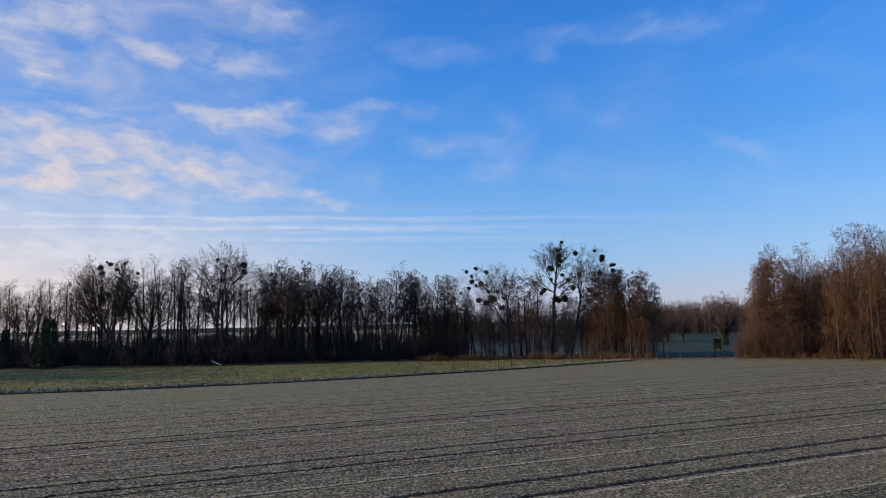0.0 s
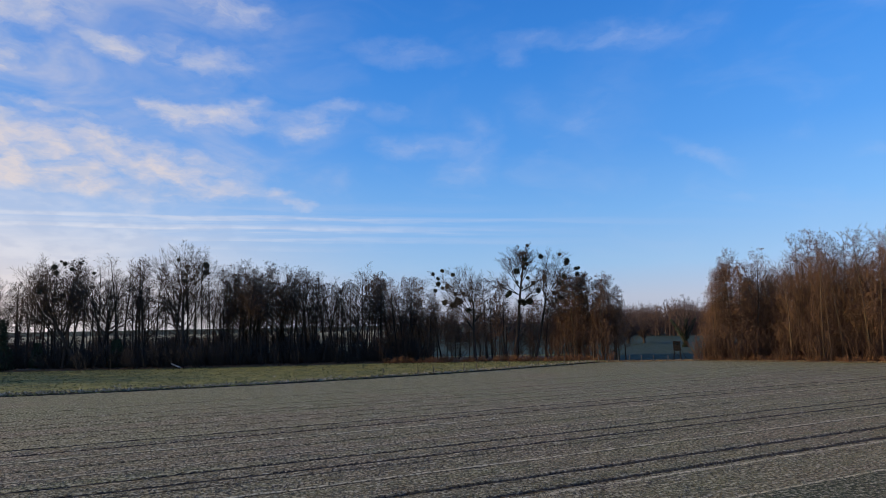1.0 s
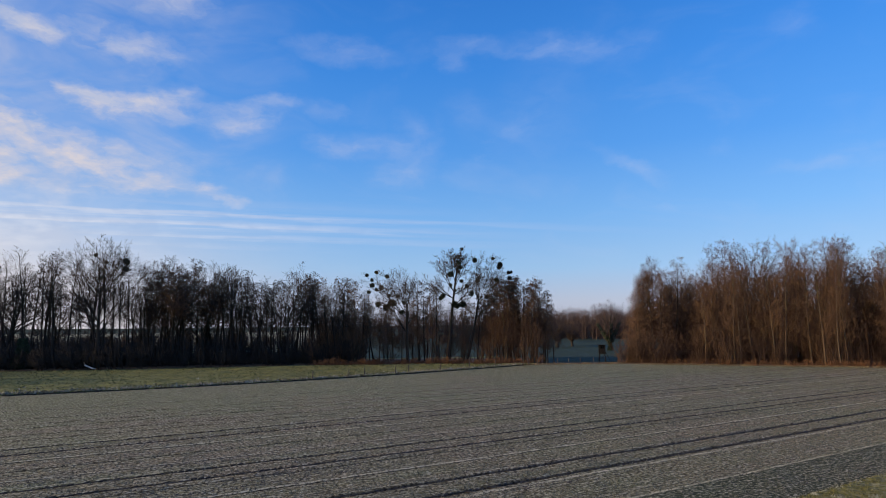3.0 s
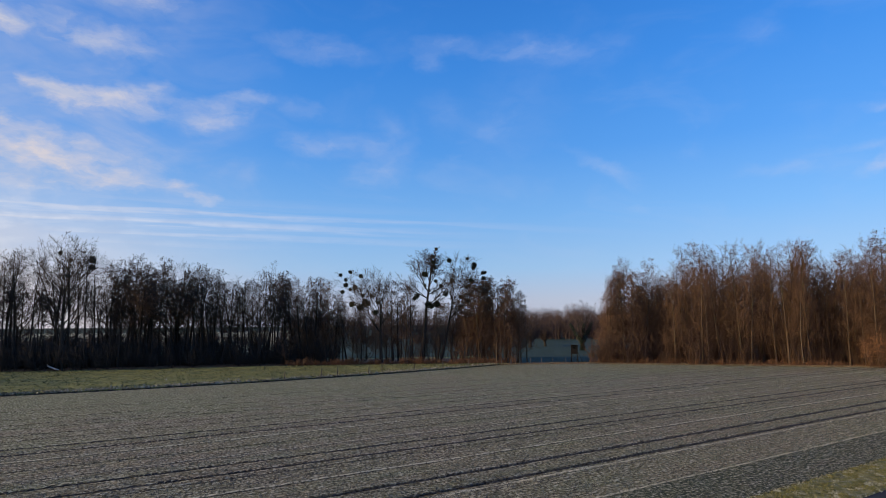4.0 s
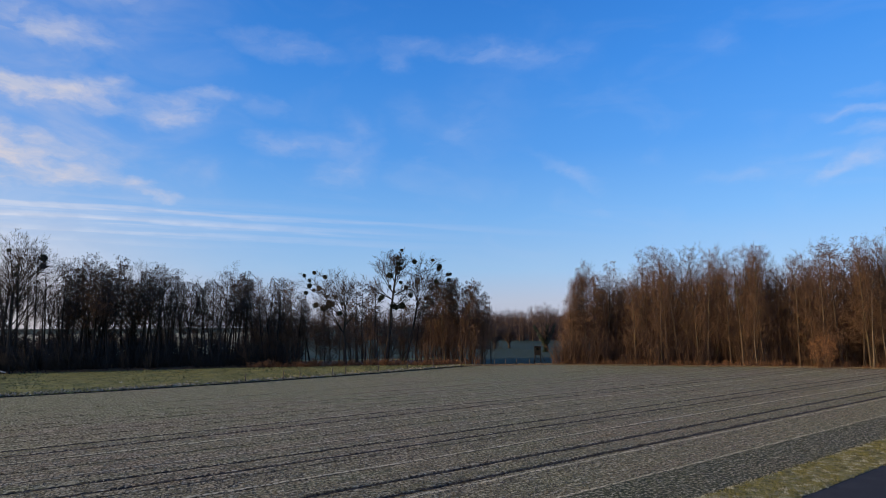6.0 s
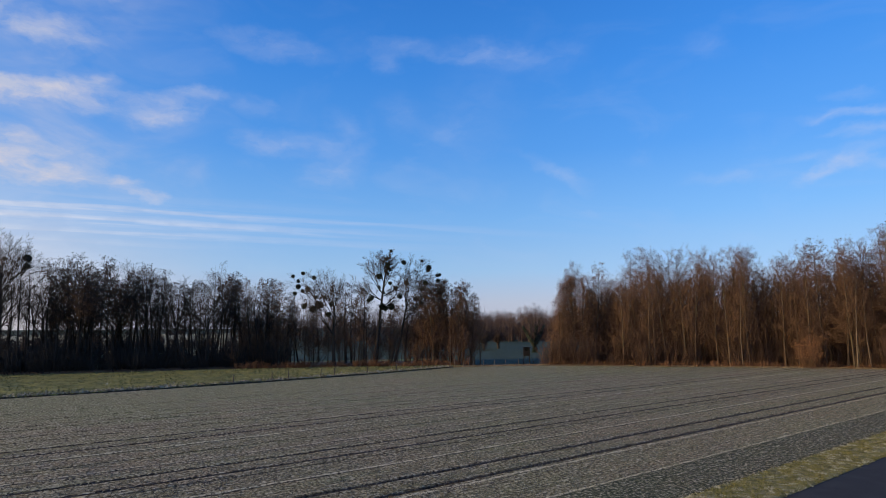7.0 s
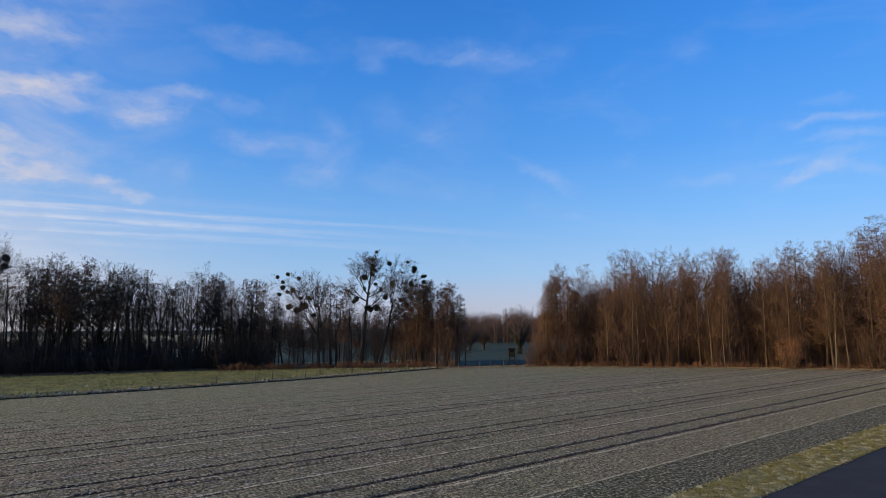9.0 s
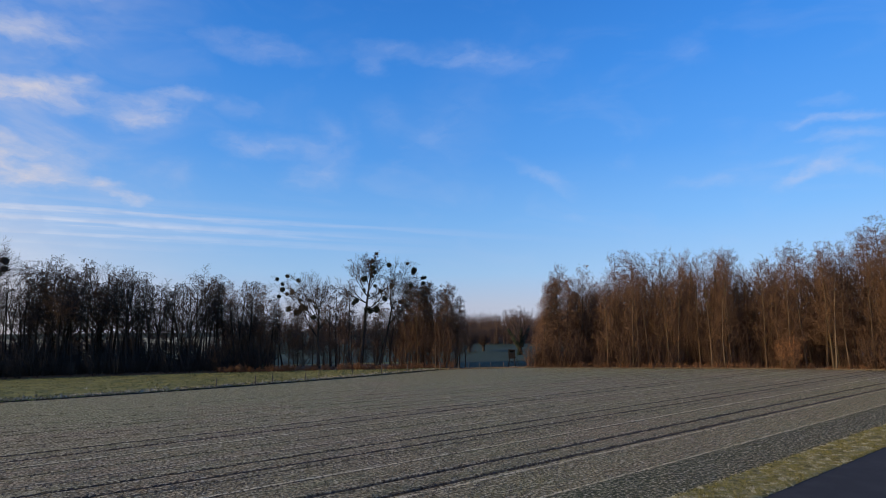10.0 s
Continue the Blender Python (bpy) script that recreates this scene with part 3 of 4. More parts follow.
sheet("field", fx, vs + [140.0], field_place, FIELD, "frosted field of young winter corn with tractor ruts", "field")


def pasture_place(x, k):
    lo, hi = min(bank_y(x), 108.5), 113.5
    y = lo - 0.1 + (hi - lo + 24) * max(0.0, k - 0.02)
    rim = 0.10 * noise.noise((x * 0.9, 3, 0)) + 0.06 * noise.noise((x * 2.6, 7, 0))
    z = -0.1 if k < 0.01 else 0.17 + rim * max(0.0, 1 - k * 12) + 0.05 * noise.noise((x * 0.3, y * 0.3, 2)) if y < 113 else 0.05
    return (x, y + (rim * 2 if k < 0.1 else 0), z)


sheet("pasture", list(np.arange(-130, 37, 0.5)), [0.0, 0.018, 0.026, 0.045, 0.08, 0.14, 0.25, 0.4, 0.55, 0.7, 0.85, 1.0],
      pasture_place, PASTURE, "strip of green grass with frosted rough edge")
sheet("verge", list(np.arange(-20, 90, 0.6)), [13.06, 13.14, 13.4, 13.8, 14.2, 14.6, 15.0, 15.4, 15.8, 16.05],
      lambda x, v: (x, v + lane(x) + 0.1 * noise.noise((x * 0.7, v, 9)), (0.06 if 13.1 < v < 15.95 else -0.1) + 0.06 * noise.noise((x * 1.2, v * 1.2, 0))),
      VERGE, "yellowed roadside grass verge with hoar frost", "verge")
sheet("road", list(np.arange(-40, 120, 1.0)), [7.6, 9.0, 10.4, 11.9, 13.1],
      lambda x, v: (x, v + lane(x), 0.03 - 0.02 * abs(v - 10.4) / 2.7), ASPHALT, "dark dry asphalt country road", "road")


def wood_y(x):
    """Front edge of the wood that closes the field."""
    return field_edge(x) if x > 50 else 106.5


sheet("forest_floor", list(np.arange(53, 150, 1.0)), list(np.linspace(-1.2, 60, 24)),
      lambda x, k: (x * (1 + max(k, 0) / 95), wood_y(x) + k, 0.06 + 0.08 * noise.noise((x * 0.4, k * 0.4, 5)) if k > -1 else -0.05), LITTER, "forest floor of brown leaf litter", "ground")


# ------------------------------------------------------------ tree belt
def belt_y(x):
    return between([(-130, 114), (-30, 114.5), (-10, 116.5), (8, 115.5), (24, 112.5), (35, 110.5), (60, 110)], x)


sheet("belt_floor", list(np.arange(-130, 37, 1.0)), list(np.linspace(0, 14, 10)),
      lambda x, k: (x, belt_y(x) - 0.8 + k, 0.36 + 0.10 * noise.noise((x * 0.5, k * 0.5, 1)) if k > 0.1 else 0.1), LITTER, "brown leaf litter under the tree belt")


rng = random.Random(11)
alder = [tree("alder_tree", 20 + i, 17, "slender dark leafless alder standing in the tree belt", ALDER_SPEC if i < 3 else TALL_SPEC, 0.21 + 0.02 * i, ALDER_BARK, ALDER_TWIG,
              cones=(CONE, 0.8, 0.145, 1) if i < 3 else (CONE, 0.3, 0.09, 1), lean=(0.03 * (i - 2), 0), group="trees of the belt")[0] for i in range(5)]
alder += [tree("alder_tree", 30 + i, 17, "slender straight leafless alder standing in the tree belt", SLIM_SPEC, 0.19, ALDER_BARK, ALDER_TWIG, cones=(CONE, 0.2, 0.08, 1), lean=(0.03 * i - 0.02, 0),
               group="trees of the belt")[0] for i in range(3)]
broad = [tree("ash_tree", 40 + i, 20, "tall leafless tree with a wide fine-branched crown", BROAD_SPEC, 0.36, ALDER_BARK, ALDER_TWIG, trunk_share=0.5,
              group="trees of the belt")[0] for i in range(3)]
oak = [tree("oak_tree", 52, 19, "broad tree that keeps dead brown leaves in winter", BROAD_SPEC, 0.36, ALDER_BARK, ALDER_TWIG, trunk_share=0.5,
            cones=(DEAD_LEAF, 0.95, 0.15, 3))[0]]
BELT_TOP = [(-95, 17), (-76, 17.2), (-71, 20.8), (-58, 21.6), (-51, 19.8), (-44, 21.6), (-37, 20.4), (-30, 19.6), (-21, 18.8), (-16.4, 16.8),
            (-10, 18), (-2, 16.9), (4, 16.2), (7, 11.5), (14, 10.8), (15.5, 16), (19, 15.6), (21, 11.5), (27.5, 12), (30, 17.0), (37, 16.8), (41, 13.5)]
places, sunlit_places = [], []
x = -114.0
while x < 40.5:
    h = between(BELT_TOP, x)
    back = rng.uniform(0, 11 if x < 27 else 6)
    spot = (x, belt_y(x) + 0.8 + back, h * rng.choice((0.78, 0.88, 0.95, 1.0, 1.03)) * rng.uniform(0.96, 1.02) * (1 + back * 0.008))
    if x > -6 and rng.random() < (0.45 if x < 27 else 0.85):
        sunlit_places.append((*spot, rng.randrange(2)))
    else:
        places.append((*spot, rng.choice((2, 4, 5, 5, 6, 6, 7, 7)) if x < -38 else rng.randrange(5)))
    x += rng.uniform(0.55, 1.1) if x < -38 else rng.uniform(0.45, 0.9) if x < 6 else rng.uniform(0.65, 1.25) if x < 27 else rng.uniform(0.45, 0.9)
# unseen trees added beyond the view, towards the road, to shade the belt beside them
for _ in range(26):
    places.append((rng.uniform(-150, -104), rng.uniform(82, 113), rng.uniform(17, 20), rng.randrange(5)))
plant(alder, places, rng)
plant(broad, [(-67, 117, 21.3, 0), (-60, 119, 21.4, 1), (-44.2, 117, 23.4, 2), (-53, 120, 19.2, 0), (-10.8, 118, 20.2, 1), (-37.5, 120, 20.5, 2),
              (-84, 118, 17.4, 1), (-95, 121, 17.8, 2), (-71, 121, 20, 2)], rng)
plant(oak, [(-30.5, 117, 20.4, 0), (-26.5, 119, 19.4, 0), (-33.5, 121, 17.2, 0), (0.5, 121, 12, 0)], rng)
brown = [tree("wood_tree", 80 + i, 20, "leafless brown forest tree at the edge of the wood", WOOD_SPEC, 0.20, BROWN_BARK, BROWN_TWIG,
              cones=(RED_CONE, 0.7, 0.14, 1) if i != 2 else (RED_CONE, 0.3, 0.09, 1), group="trees of the wood")[0] for i in range(3)]
# Lighter brown colours stand for sunlight on these alders, unlike the dark ones.
sunlit = [tree("young_alder", 76 + i, 15, "leafless alder in the thin end of the belt, tinted reddish brown as if sunlit", WOOD_SPEC, 0.16, BROWN_BARK, BROWN_TWIG,
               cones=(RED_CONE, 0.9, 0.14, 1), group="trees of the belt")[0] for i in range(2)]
sunlit_places += [(x, belt_y(x) + back, tall, k % 2) for k, (x, back, tall) in enumerate((
    (29.4, 1.2, 14.5), (31.6, 0.8, 16.6), (33.4, 4.0, 17.2), (35.2, 1.6, 17.4), (36.8, 0.9, 16.6),
    (38.4, 2.6, 16.2), (40.2, 3.0, 14.6), (41.6, 1.8, 12.8), (17.4, 1.5, 16.4)))]
plant(sunlit, sunlit_places, rng)

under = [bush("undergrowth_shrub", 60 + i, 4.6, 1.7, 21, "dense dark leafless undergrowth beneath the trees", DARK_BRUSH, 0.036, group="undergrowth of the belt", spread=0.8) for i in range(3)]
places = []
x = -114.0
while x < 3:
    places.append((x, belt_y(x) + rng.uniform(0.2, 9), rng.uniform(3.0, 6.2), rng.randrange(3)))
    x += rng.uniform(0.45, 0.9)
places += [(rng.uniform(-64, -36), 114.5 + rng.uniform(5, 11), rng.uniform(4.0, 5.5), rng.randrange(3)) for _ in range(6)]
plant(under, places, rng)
thicket = [bush("hazel_shrub", 66 + i, 6, 1.1, 14, "tall brown leafless hazel shrub in the belt", BRAMBLE, 0.024, group="hazels of the belt") for i in range(2)]
plant(thicket, [(x + rng.uniform(-0.8, 0.8), belt_y(x) + rng.uniform(0.5, 6), rng.uniform(5, 9), rng.randrange(2))
                for x in (-9, -6, -4.6, -3.5, -2, -1, 0.4, 1.5, 3, 9, 14, 17.5, 19, 23, 26, 28.5, 30, 31.5, 33, 34.5, 36.5, 39)], rng)
fern = [bush("bramble_bush", 70 + i, 1.6, 1.3, 10, "low rust-brown bramble at the foot of the trees", RUST, 0.022, leaves=(BRACKEN, 0.9, 0.075, 2), group="brambles along the belt", spread=1.1) for i in range(2)]
fern_places = [(-47.5, bank_y(-47.5) + 1.0, 0.40, 0), (-46.2, bank_y(-46.2) + 0.9, 0.45, 1), (-45.0, bank_y(-45) + 1.1, 0.40, 0), (-44.0, bank_y(-44) + 1.3, 0.32, 1)]
plant(fern, fern_places + [(x + rng.uniform(-0.5, 0.5), belt_y(x) - rng.uniform(0.0, 2.0), rng.uniform(0.7, 1.9), rng.randrange(2)) for x in np.arange(-4, 37, 0.75)], rng)


# ------------------------------------------------------------ trees with mistletoe
def mistletoe_mesh():
    """A round hanging bush of short forked twigs and paired leaves, one metre wide."""
    r = random.Random(5)
    verts, faces = [], []
    for _ in range(680):
        d = Vector((r.gauss(0, 1), r.gauss(0, 1), r.gauss(0, 1))).normalized()
        c = d * 0.46 * r.uniform(0.25, 1.0) * (1 + 0.15 * noise.noise(d * 2))
        a = (d + Vector((r.gauss(0, 1), r.gauss(0, 1), r.gauss(0, 1))) * 0.6).normalized() * 0.10
        b = a.orthogonal().normalized() * 0.05
        k = len(verts)
        verts += [c - a, c + b, c + a, c - b]
        faces.append((k, k + 1, k + 2, k + 3))
    return mesh_of("mistletoe", verts, faces, MISTLETOE)


BALL = mistletoe_mesh()


def mistletoe_tree(seed, x, y, height, lean, spots, share, label, r=0.34, limbs_at=()):
    """spots: where the balls hang, as metres beside the foot and above it."""
    thing, tips = tree("poplar_tree", seed, height, label, POPLAR_SPEC, r * 1.1, POPLAR_BARK, POPLAR_TWIG, trunk_share=share, lean=lean, group="trees with mistletoe", limbs_at=limbs_at)
    k = height / thing["tall"]
    thing.matrix_basis = Matrix.LocRotScale((x, y, 0.2), None, (k, k, k))
    own = random.Random(seed)
    for dx, z, size in spots:
        q = min(tips, key=lambda t: (t.x * k - dx) ** 2 + (t.z * k - z) ** 2 + own.random() * 0.6)
        ball = part("mistletoe", BALL, MISTLETOE, thing, "round evergreen mistletoe ball")
        ball.location, ball.rotation_euler = q, (own.random() * 6, own.random() * 6, 0)
        ball.scale = (0.66 * size / k,) * 3
    return thing


mistletoe_tree(307, 20.3, 114.5, 23.3, (0.15, 0), [
    (3.3, 22.4, 1.1), (2.8, 21.2, 1.3), (2.2, 19.6, 1.4), (3.0, 18.8, 1.6), (0.6, 17.4, 2.0), (2.7, 18.2, 1.2), (3.4, 16.2, 1.3), (5.6, 19.6, 1.6),
    (0.4, 14.9, 1.2), (1.5, 14.1, 1.3), (4.4, 15.1, 1.4), (5.2, 13.5, 1.9), (-0.6, 12.4, 1.8), (-0.8, 11.3, 1.3), (3.2, 11.2, 2.2), (2.7, 10.2, 1.8),
    (0.8, 10.2, 2.2), (1.8, 9.6, 1.6)], 0.88, "tall leaning leafless poplar hung with mistletoe balls", 0.32,
               [(11.5, 55, 4.5), (13.2, -62, 6.5), (14.0, 60, 4.0), (14.5, -30, 7.5), (15.5, 28, 6.0), (16.5, -14, 6.0), (18.0, 22, 4.5), (18.6, -8, 4.0), (19.0, 5, 4.0)])
mistletoe_tree(311, 24.3, 114.5, 22.8, (0.22, 0), [
    (6.4, 19.4, 1.9), (5.6, 20.6, 1.1), (6.9, 18.9, 1.5), (9.8, 18.2, 1.1), (9.0, 17.5, 1.2), (3.6, 16.7, 1.7), (5.5, 16.2, 1.6), (7.7, 16.4, 1.4),
    (5.0, 13.0, 1.6), (5.8, 11.9, 1.8), (6.4, 10.8, 1.6), (5.3, 14.6, 1.0)], 0.62, "tall leaning leafless poplar hung with mistletoe balls", 0.32,
               [(9.5, 58, 4.5), (11.5, 66, 5.5), (12.3, -12, 8.6), (12.6, 50, 8.5), (13.0, 4, 8.8), (13.2, 20, 9.0), (13.3, 36, 8.8), (13.2, -28, 5.5)])
mistletoe_tree(328, 12.8, 115.5, 19.6, (-0.02, 0), [
    (-8.1, 17.0, 1.2), (-6.1, 17.8, 1.3), (-4.2, 17.4, 1.5), (-7.4, 16.0, 1.3), (-6.8, 15.3, 1.6), (-4.9, 15.0, 1.9), (-6.2, 14.4, 1.2), (-8.0, 13.8, 1.3),
    (-3.8, 13.2, 1.3), (-1.6, 13.5, 1.2), (-3.2, 11.6, 2.6), (-4.6, 11.0, 2.4), (-6.0, 11.6, 1.8), (-2.1, 11.4, 1.3), (-0.4, 11.6, 1.6), (-1.2, 9.8, 1.7),
    (0.2, 7.2, 1.2)], 0.60, "leafless poplar with many mistletoe balls", 0.34,
               [(6.5, -38, 11.0), (9.4, -52, 11.0), (10.0, -38, 9.5), (10.4, -22, 8.0), (10.8, -6, 7.4), (11.0, 10, 6.8), (8.0, 35, 4.0)])
mistletoe_tree(318, -62.5, 115.5, 22.6, (-0.55, 0), [
    (-6.2, 20.8, 0.9), (-5.4, 19.6, 1.7), (-3.6, 20.2, 1.5), (-1.6, 20.3, 1.0), (-0.4, 21.2, 0.7), (-0.8, 18.9, 1.1), (-3.2, 18.9, 1.4), (-6.2, 18.4, 1.6),
    (-5.4, 14.2, 1.8), (-7.0, 14.6, 1.6), (-6.6, 13.0, 1.8), (-4.6, 13.0, 1.4)], 0.66, "dark leafless poplar with mistletoe in its crown", 0.44,
               [(4.0, 6, 13.5), (6.5, 14, 12.5), (8.5, -8, 11.0), (9.0, -76, 6.5), (10.0, -60, 8.5), (11.5, -40, 9.0), (12.0, -15, 9.0), (11.5, 12, 9.0), (9.5, 30, 10.0)])
mistletoe_tree(302, -43.8, 115.5, 24.6, (0.0, 0), [
    (-1.8, 20.8, 1.2), (-1.3, 19.9, 1.4), (3.6, 19.4, 2.2), (3.2, 18.2, 1.8), (-0.6, 16.4, 1.6), (-0.2, 17.8, 1.3)], 0.62, "tall dark leafless poplar with mistletoe", 0.38,
               [(11.0, -70, 5.5), (12.0, 64, 5.8), (13.4, -52, 8.0), (13.8, 50, 8.5), (14.0, -30, 9.2), (14.2, 28, 9.4), (14.3, -10, 9.4), (14.3, 10, 9.4)])


# ------------------------------------------------------------ ivy-clad trees
def ivy_column(height, wide, count, seed):
    r = random.Random(seed)
    verts, faces = [], []
    for _ in range(count):
        z = height * r.random() ** 1.15
        a = r.uniform(0, 6.3)
        rad = wide * (1.05 - 0.75 * z / height) * (0.55 + 0.6 * abs(noise.noise((math.cos(a), math.sin(a), z * 0.5)))) * r.uniform(0.7, 1.1) + 0.15
        c = Vector((rad * math.cos(a), rad * math.sin(a), z))
        p = Vector((r.gauss(0, 1), r.gauss(0, 1), r.gauss(0, 1))).normalized() * 0.16
        q = p.orthogonal().normalized() * 0.13
        k = len(verts)
        verts += [c - p, c + q, c + p, c - q]
        faces.append((k, k + 1, k + 2, k + 3))
    return mesh_of("ivy", verts, faces, IVY)


ivy_specs = [(-86.5, 115.5, 17, 7.5, 1.5, 3), (-77.5, 114.8, 17, 9.5, 3.4, 4), (-71.5, 117, 18, 5, 1.5, 5), (-56.5, 116.5, 19, 5.5, 2.0, 6)]
for i, (x, y, h, top, wide, seed) in enumerate(ivy_specs):
    thing, _ = tree("ivy_tree", 160 + i, h, "leafless tree with its trunk wrapped in dark ivy", ALDER_SPEC, 0.2, ALDER_BARK, ALDER_TWIG)
    thing.matrix_basis = Matrix.Translation((x, y, 0.2))
    part("ivy", ivy_column(top, wide, 2600, seed), IVY, thing, "dense dark evergreen ivy")

# ------------------------------------------------------------ wood to the right
wide = [tree("hornbeam_tree", 90 + i, 20, "leafless brown tree of the wood with upswept crown", FLAME_SPEC, 0.22, BROWN_BARK, BROWN_TWIG, trunk_share=0.45,
             group="trees of the wood")[0] for i in range(3)]
WOOD_TOP = [(50, 16.5), (55, 17.8), (59, 18.8), (63, 19), (69, 21.6), (79, 22.4), (91, 21.4), (99, 22.0), (104, 23.6), (108, 25.8), (114, 26.5), (150, 25)]
places, wides = [], []
x = 55.0
while x < 132:
    h = between(WOOD_TOP, x)
    back = rng.choice((1.5, 4, 8, 13, 18)) + rng.uniform(-1, 2)
    spot = (x * (1 + back / 100), wood_y(x) + back, h * rng.choice((0.72, 0.84, 0.92, 0.99, 1.03)) * rng.uniform(0.96, 1.03) * (1 + 0.009 * back))
    if back > 3 and x > 62 and rng.random() < 0.3:
        wides.append((*spot, len(wides) % 3))
    else:
        places.append((*spot, rng.randrange(3)))
    x += rng.uniform(0.40, 0.78) if x < 93 else rng.uniform(0.36, 0.66)
for k in range(16):
    x = 91 + 1.35 * k
    places.append((x * 1.06, wood_y(x) + 6 + rng.uniform(-2, 3), between(WOOD_TOP, x) * rng.uniform(0.93, 1.0), k % 3))
plant(brown, places, rng)
plant(wide, wides, rng)
plant(thicket, [(53.2 + 0.75 * k, wood_y(53.5 + 0.75 * k) + rng.uniform(0.5, 4), rng.uniform(4, 9), k % 2) for k in range(12)], rng, False)
plant(sunlit, [(57.0, 107.0, 17.0, 0), (58.2, 108.5, 18.0, 1), (59.4, 105.6, 17.8, 0), (60.2, 109.5, 18.6, 1), (61.8, 106.0, 18.4, 0)], rng, False)
scrub = [bush("wood_edge_shrub", 120 + i, 5.5, 1.5, 20, "brown leafless shrub at the edge of the wood", BRAMBLE, 0.024, group="shrubs of the wood edge") for i in range(3)]
places = []
x = 53.5
while x < 130:
    back = rng.uniform(0.3, 7)
    places.append((x * (1 + back / 100), wood_y(x) + back, rng.choice((1.8, 2.8, 4.0, 5.5, 8.0)) * rng.uniform(0.8, 1.2), rng.randrange(3)))
    x += rng.uniform(0.5, 0.9)
plant(scrub, places, rng)
low = [bush("bracken_bush", 130 + i, 1.5, 1.2, 9, "low rust-brown bracken along the wood", RUST, 0.02, leaves=(BRACKEN, 0.8, 0.07, 1), group="bracken of the wood edge", spread=1.0) for i in range(2)]
plant(low, [(x + rng.uniform(-0.5, 0.5), wood_y(x) + rng.uniform(0.0, 1.6), rng.uniform(0.6, 1.7), rng.randrange(2)) for x in np.arange(53.5, 125, 0.75)], rng)
beech = bush("beech_bush", 137, 6.2, 1.2, 26, "round young beech bush with orange-brown winter leaves", BROWN_TWIG, 0.02, leaves=(DRY_LEAF, 0.95, 0.075, 3), spread=0.55)
stand(beech, 92.2, 81.6, 0.4, (1.0, 1.1), True)
pale = [tree("pale_sapling", 170 + i, 15, "slender pale-barked tree leaning out of the wood", ALDER_SPEC, 0.14, PALE_BARK, BROWN_TWIG, lean=(-0.12 + 0.05 * i, -0.02),
             group="pale trunks at the wood edge")[0] for i in range(2)]
plant(pale, [(99.6, 78.6, 17, 0), (101.2, 77.3, 15, 1), (106.5, 73.5, 18, 1), (84.5, 88.6, 14, 0), (72, 97.5, 15, 1), (111, 70.5, 24, 1)], rng)



def thicket_mass(name, seed, count, spot, label, mat, fine):
    """The crowded stems and twigs deep inside a wood, as one mass."""
    r = random.Random(seed)
    t = Tubes()
    for _ in range(count):
        x, y, h = spot(r)
        base = Vector((x, y, -0.1))
        t.spike(base, base + Vector((r.gauss(0, 0.5), r.gauss(0, 0.5), h)), r.uniform(0.10, 0.2))
        for _ in range(60):
            k, a = r.uniform(0.05, 0.92), r.uniform(0, 6.3)
            out = r.uniform(0.5, 1) * (1.2 + 0.07 * h)
            p = base + Vector((0, 0, h * k))
            t.spike(p, p + Vector((math.cos(a) * out, math.sin(a) * out, out * r.uniform(0.3, 1.4))), fine)
    return tagged(new(name, mesh_of(name, t.verts, t.faces, mat)), label, "woodland", kind="stuff")


def inner_wood(r):
    x, k = r.uniform(60, 125), r.uniform(7, 34)
    return x * (1 + k / 110), wood_y(x) + k, between(WOOD_TOP, x) * r.uniform(0.62, 0.96)


def inner_belt(r):
    x = -70 + 72 * r.random() ** 0.7
    back = 5 + 40 * r.random() ** 1.6
    return x * (1 + back / 115), belt_y(x) + back, between(BELT_TOP, x) * r.uniform(0.25, 0.62)


# Both masses take darker twig colours to stand for the shade inside.
thicket_mass("inner_thicket", 220, 620, inner_wood, "crowded bare stems deep inside the wood", DEEP_TWIG, 0.055)
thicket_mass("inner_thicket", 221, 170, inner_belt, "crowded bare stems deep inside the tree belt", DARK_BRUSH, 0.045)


# ------------------------------------------------------------ open country behind
def pollard(seed, height, spread, label):
    r = random.Random(seed)
    limbs, twigs, tips = Tubes(), Tubes(), []
    limbs.tube([Vector((0, 0, -0.2)), Vector((0.1, 0, 0.7)), Vector((0.0, 0.1, 1.4)), Vector((0, 0, 1.8))], [0.55, 0.42, 0.46, 0.58], 8)
    spec = dict(BUSH_SPEC, fine=0.042, kids=[9, 4])
    for _ in range(46):
        a, lean = r.uniform(0, 6.3), spread * math.sqrt(r.random())
        d = Vector((math.cos(a) * lean, math.sin(a) * lean, 1)).normalized()
        grow(twigs, twigs, r, Vector((0.3 * math.cos(a), 0.3 * math.sin(a), 1.6)), d, (height - 2) * r.uniform(0.7, 1.05), 0.07, 0, spec, tips)
    thing = tagged(new("pollard_willow"), label, "tree", "pollard willows")
    part("trunk", limbs.mesh("trunk", DARK_BRUSH), DARK_BRUSH, thing)
    part("crown", twigs.mesh("crown", WILLOW_TWIG), WILLOW_TWIG, thing)
    return thing


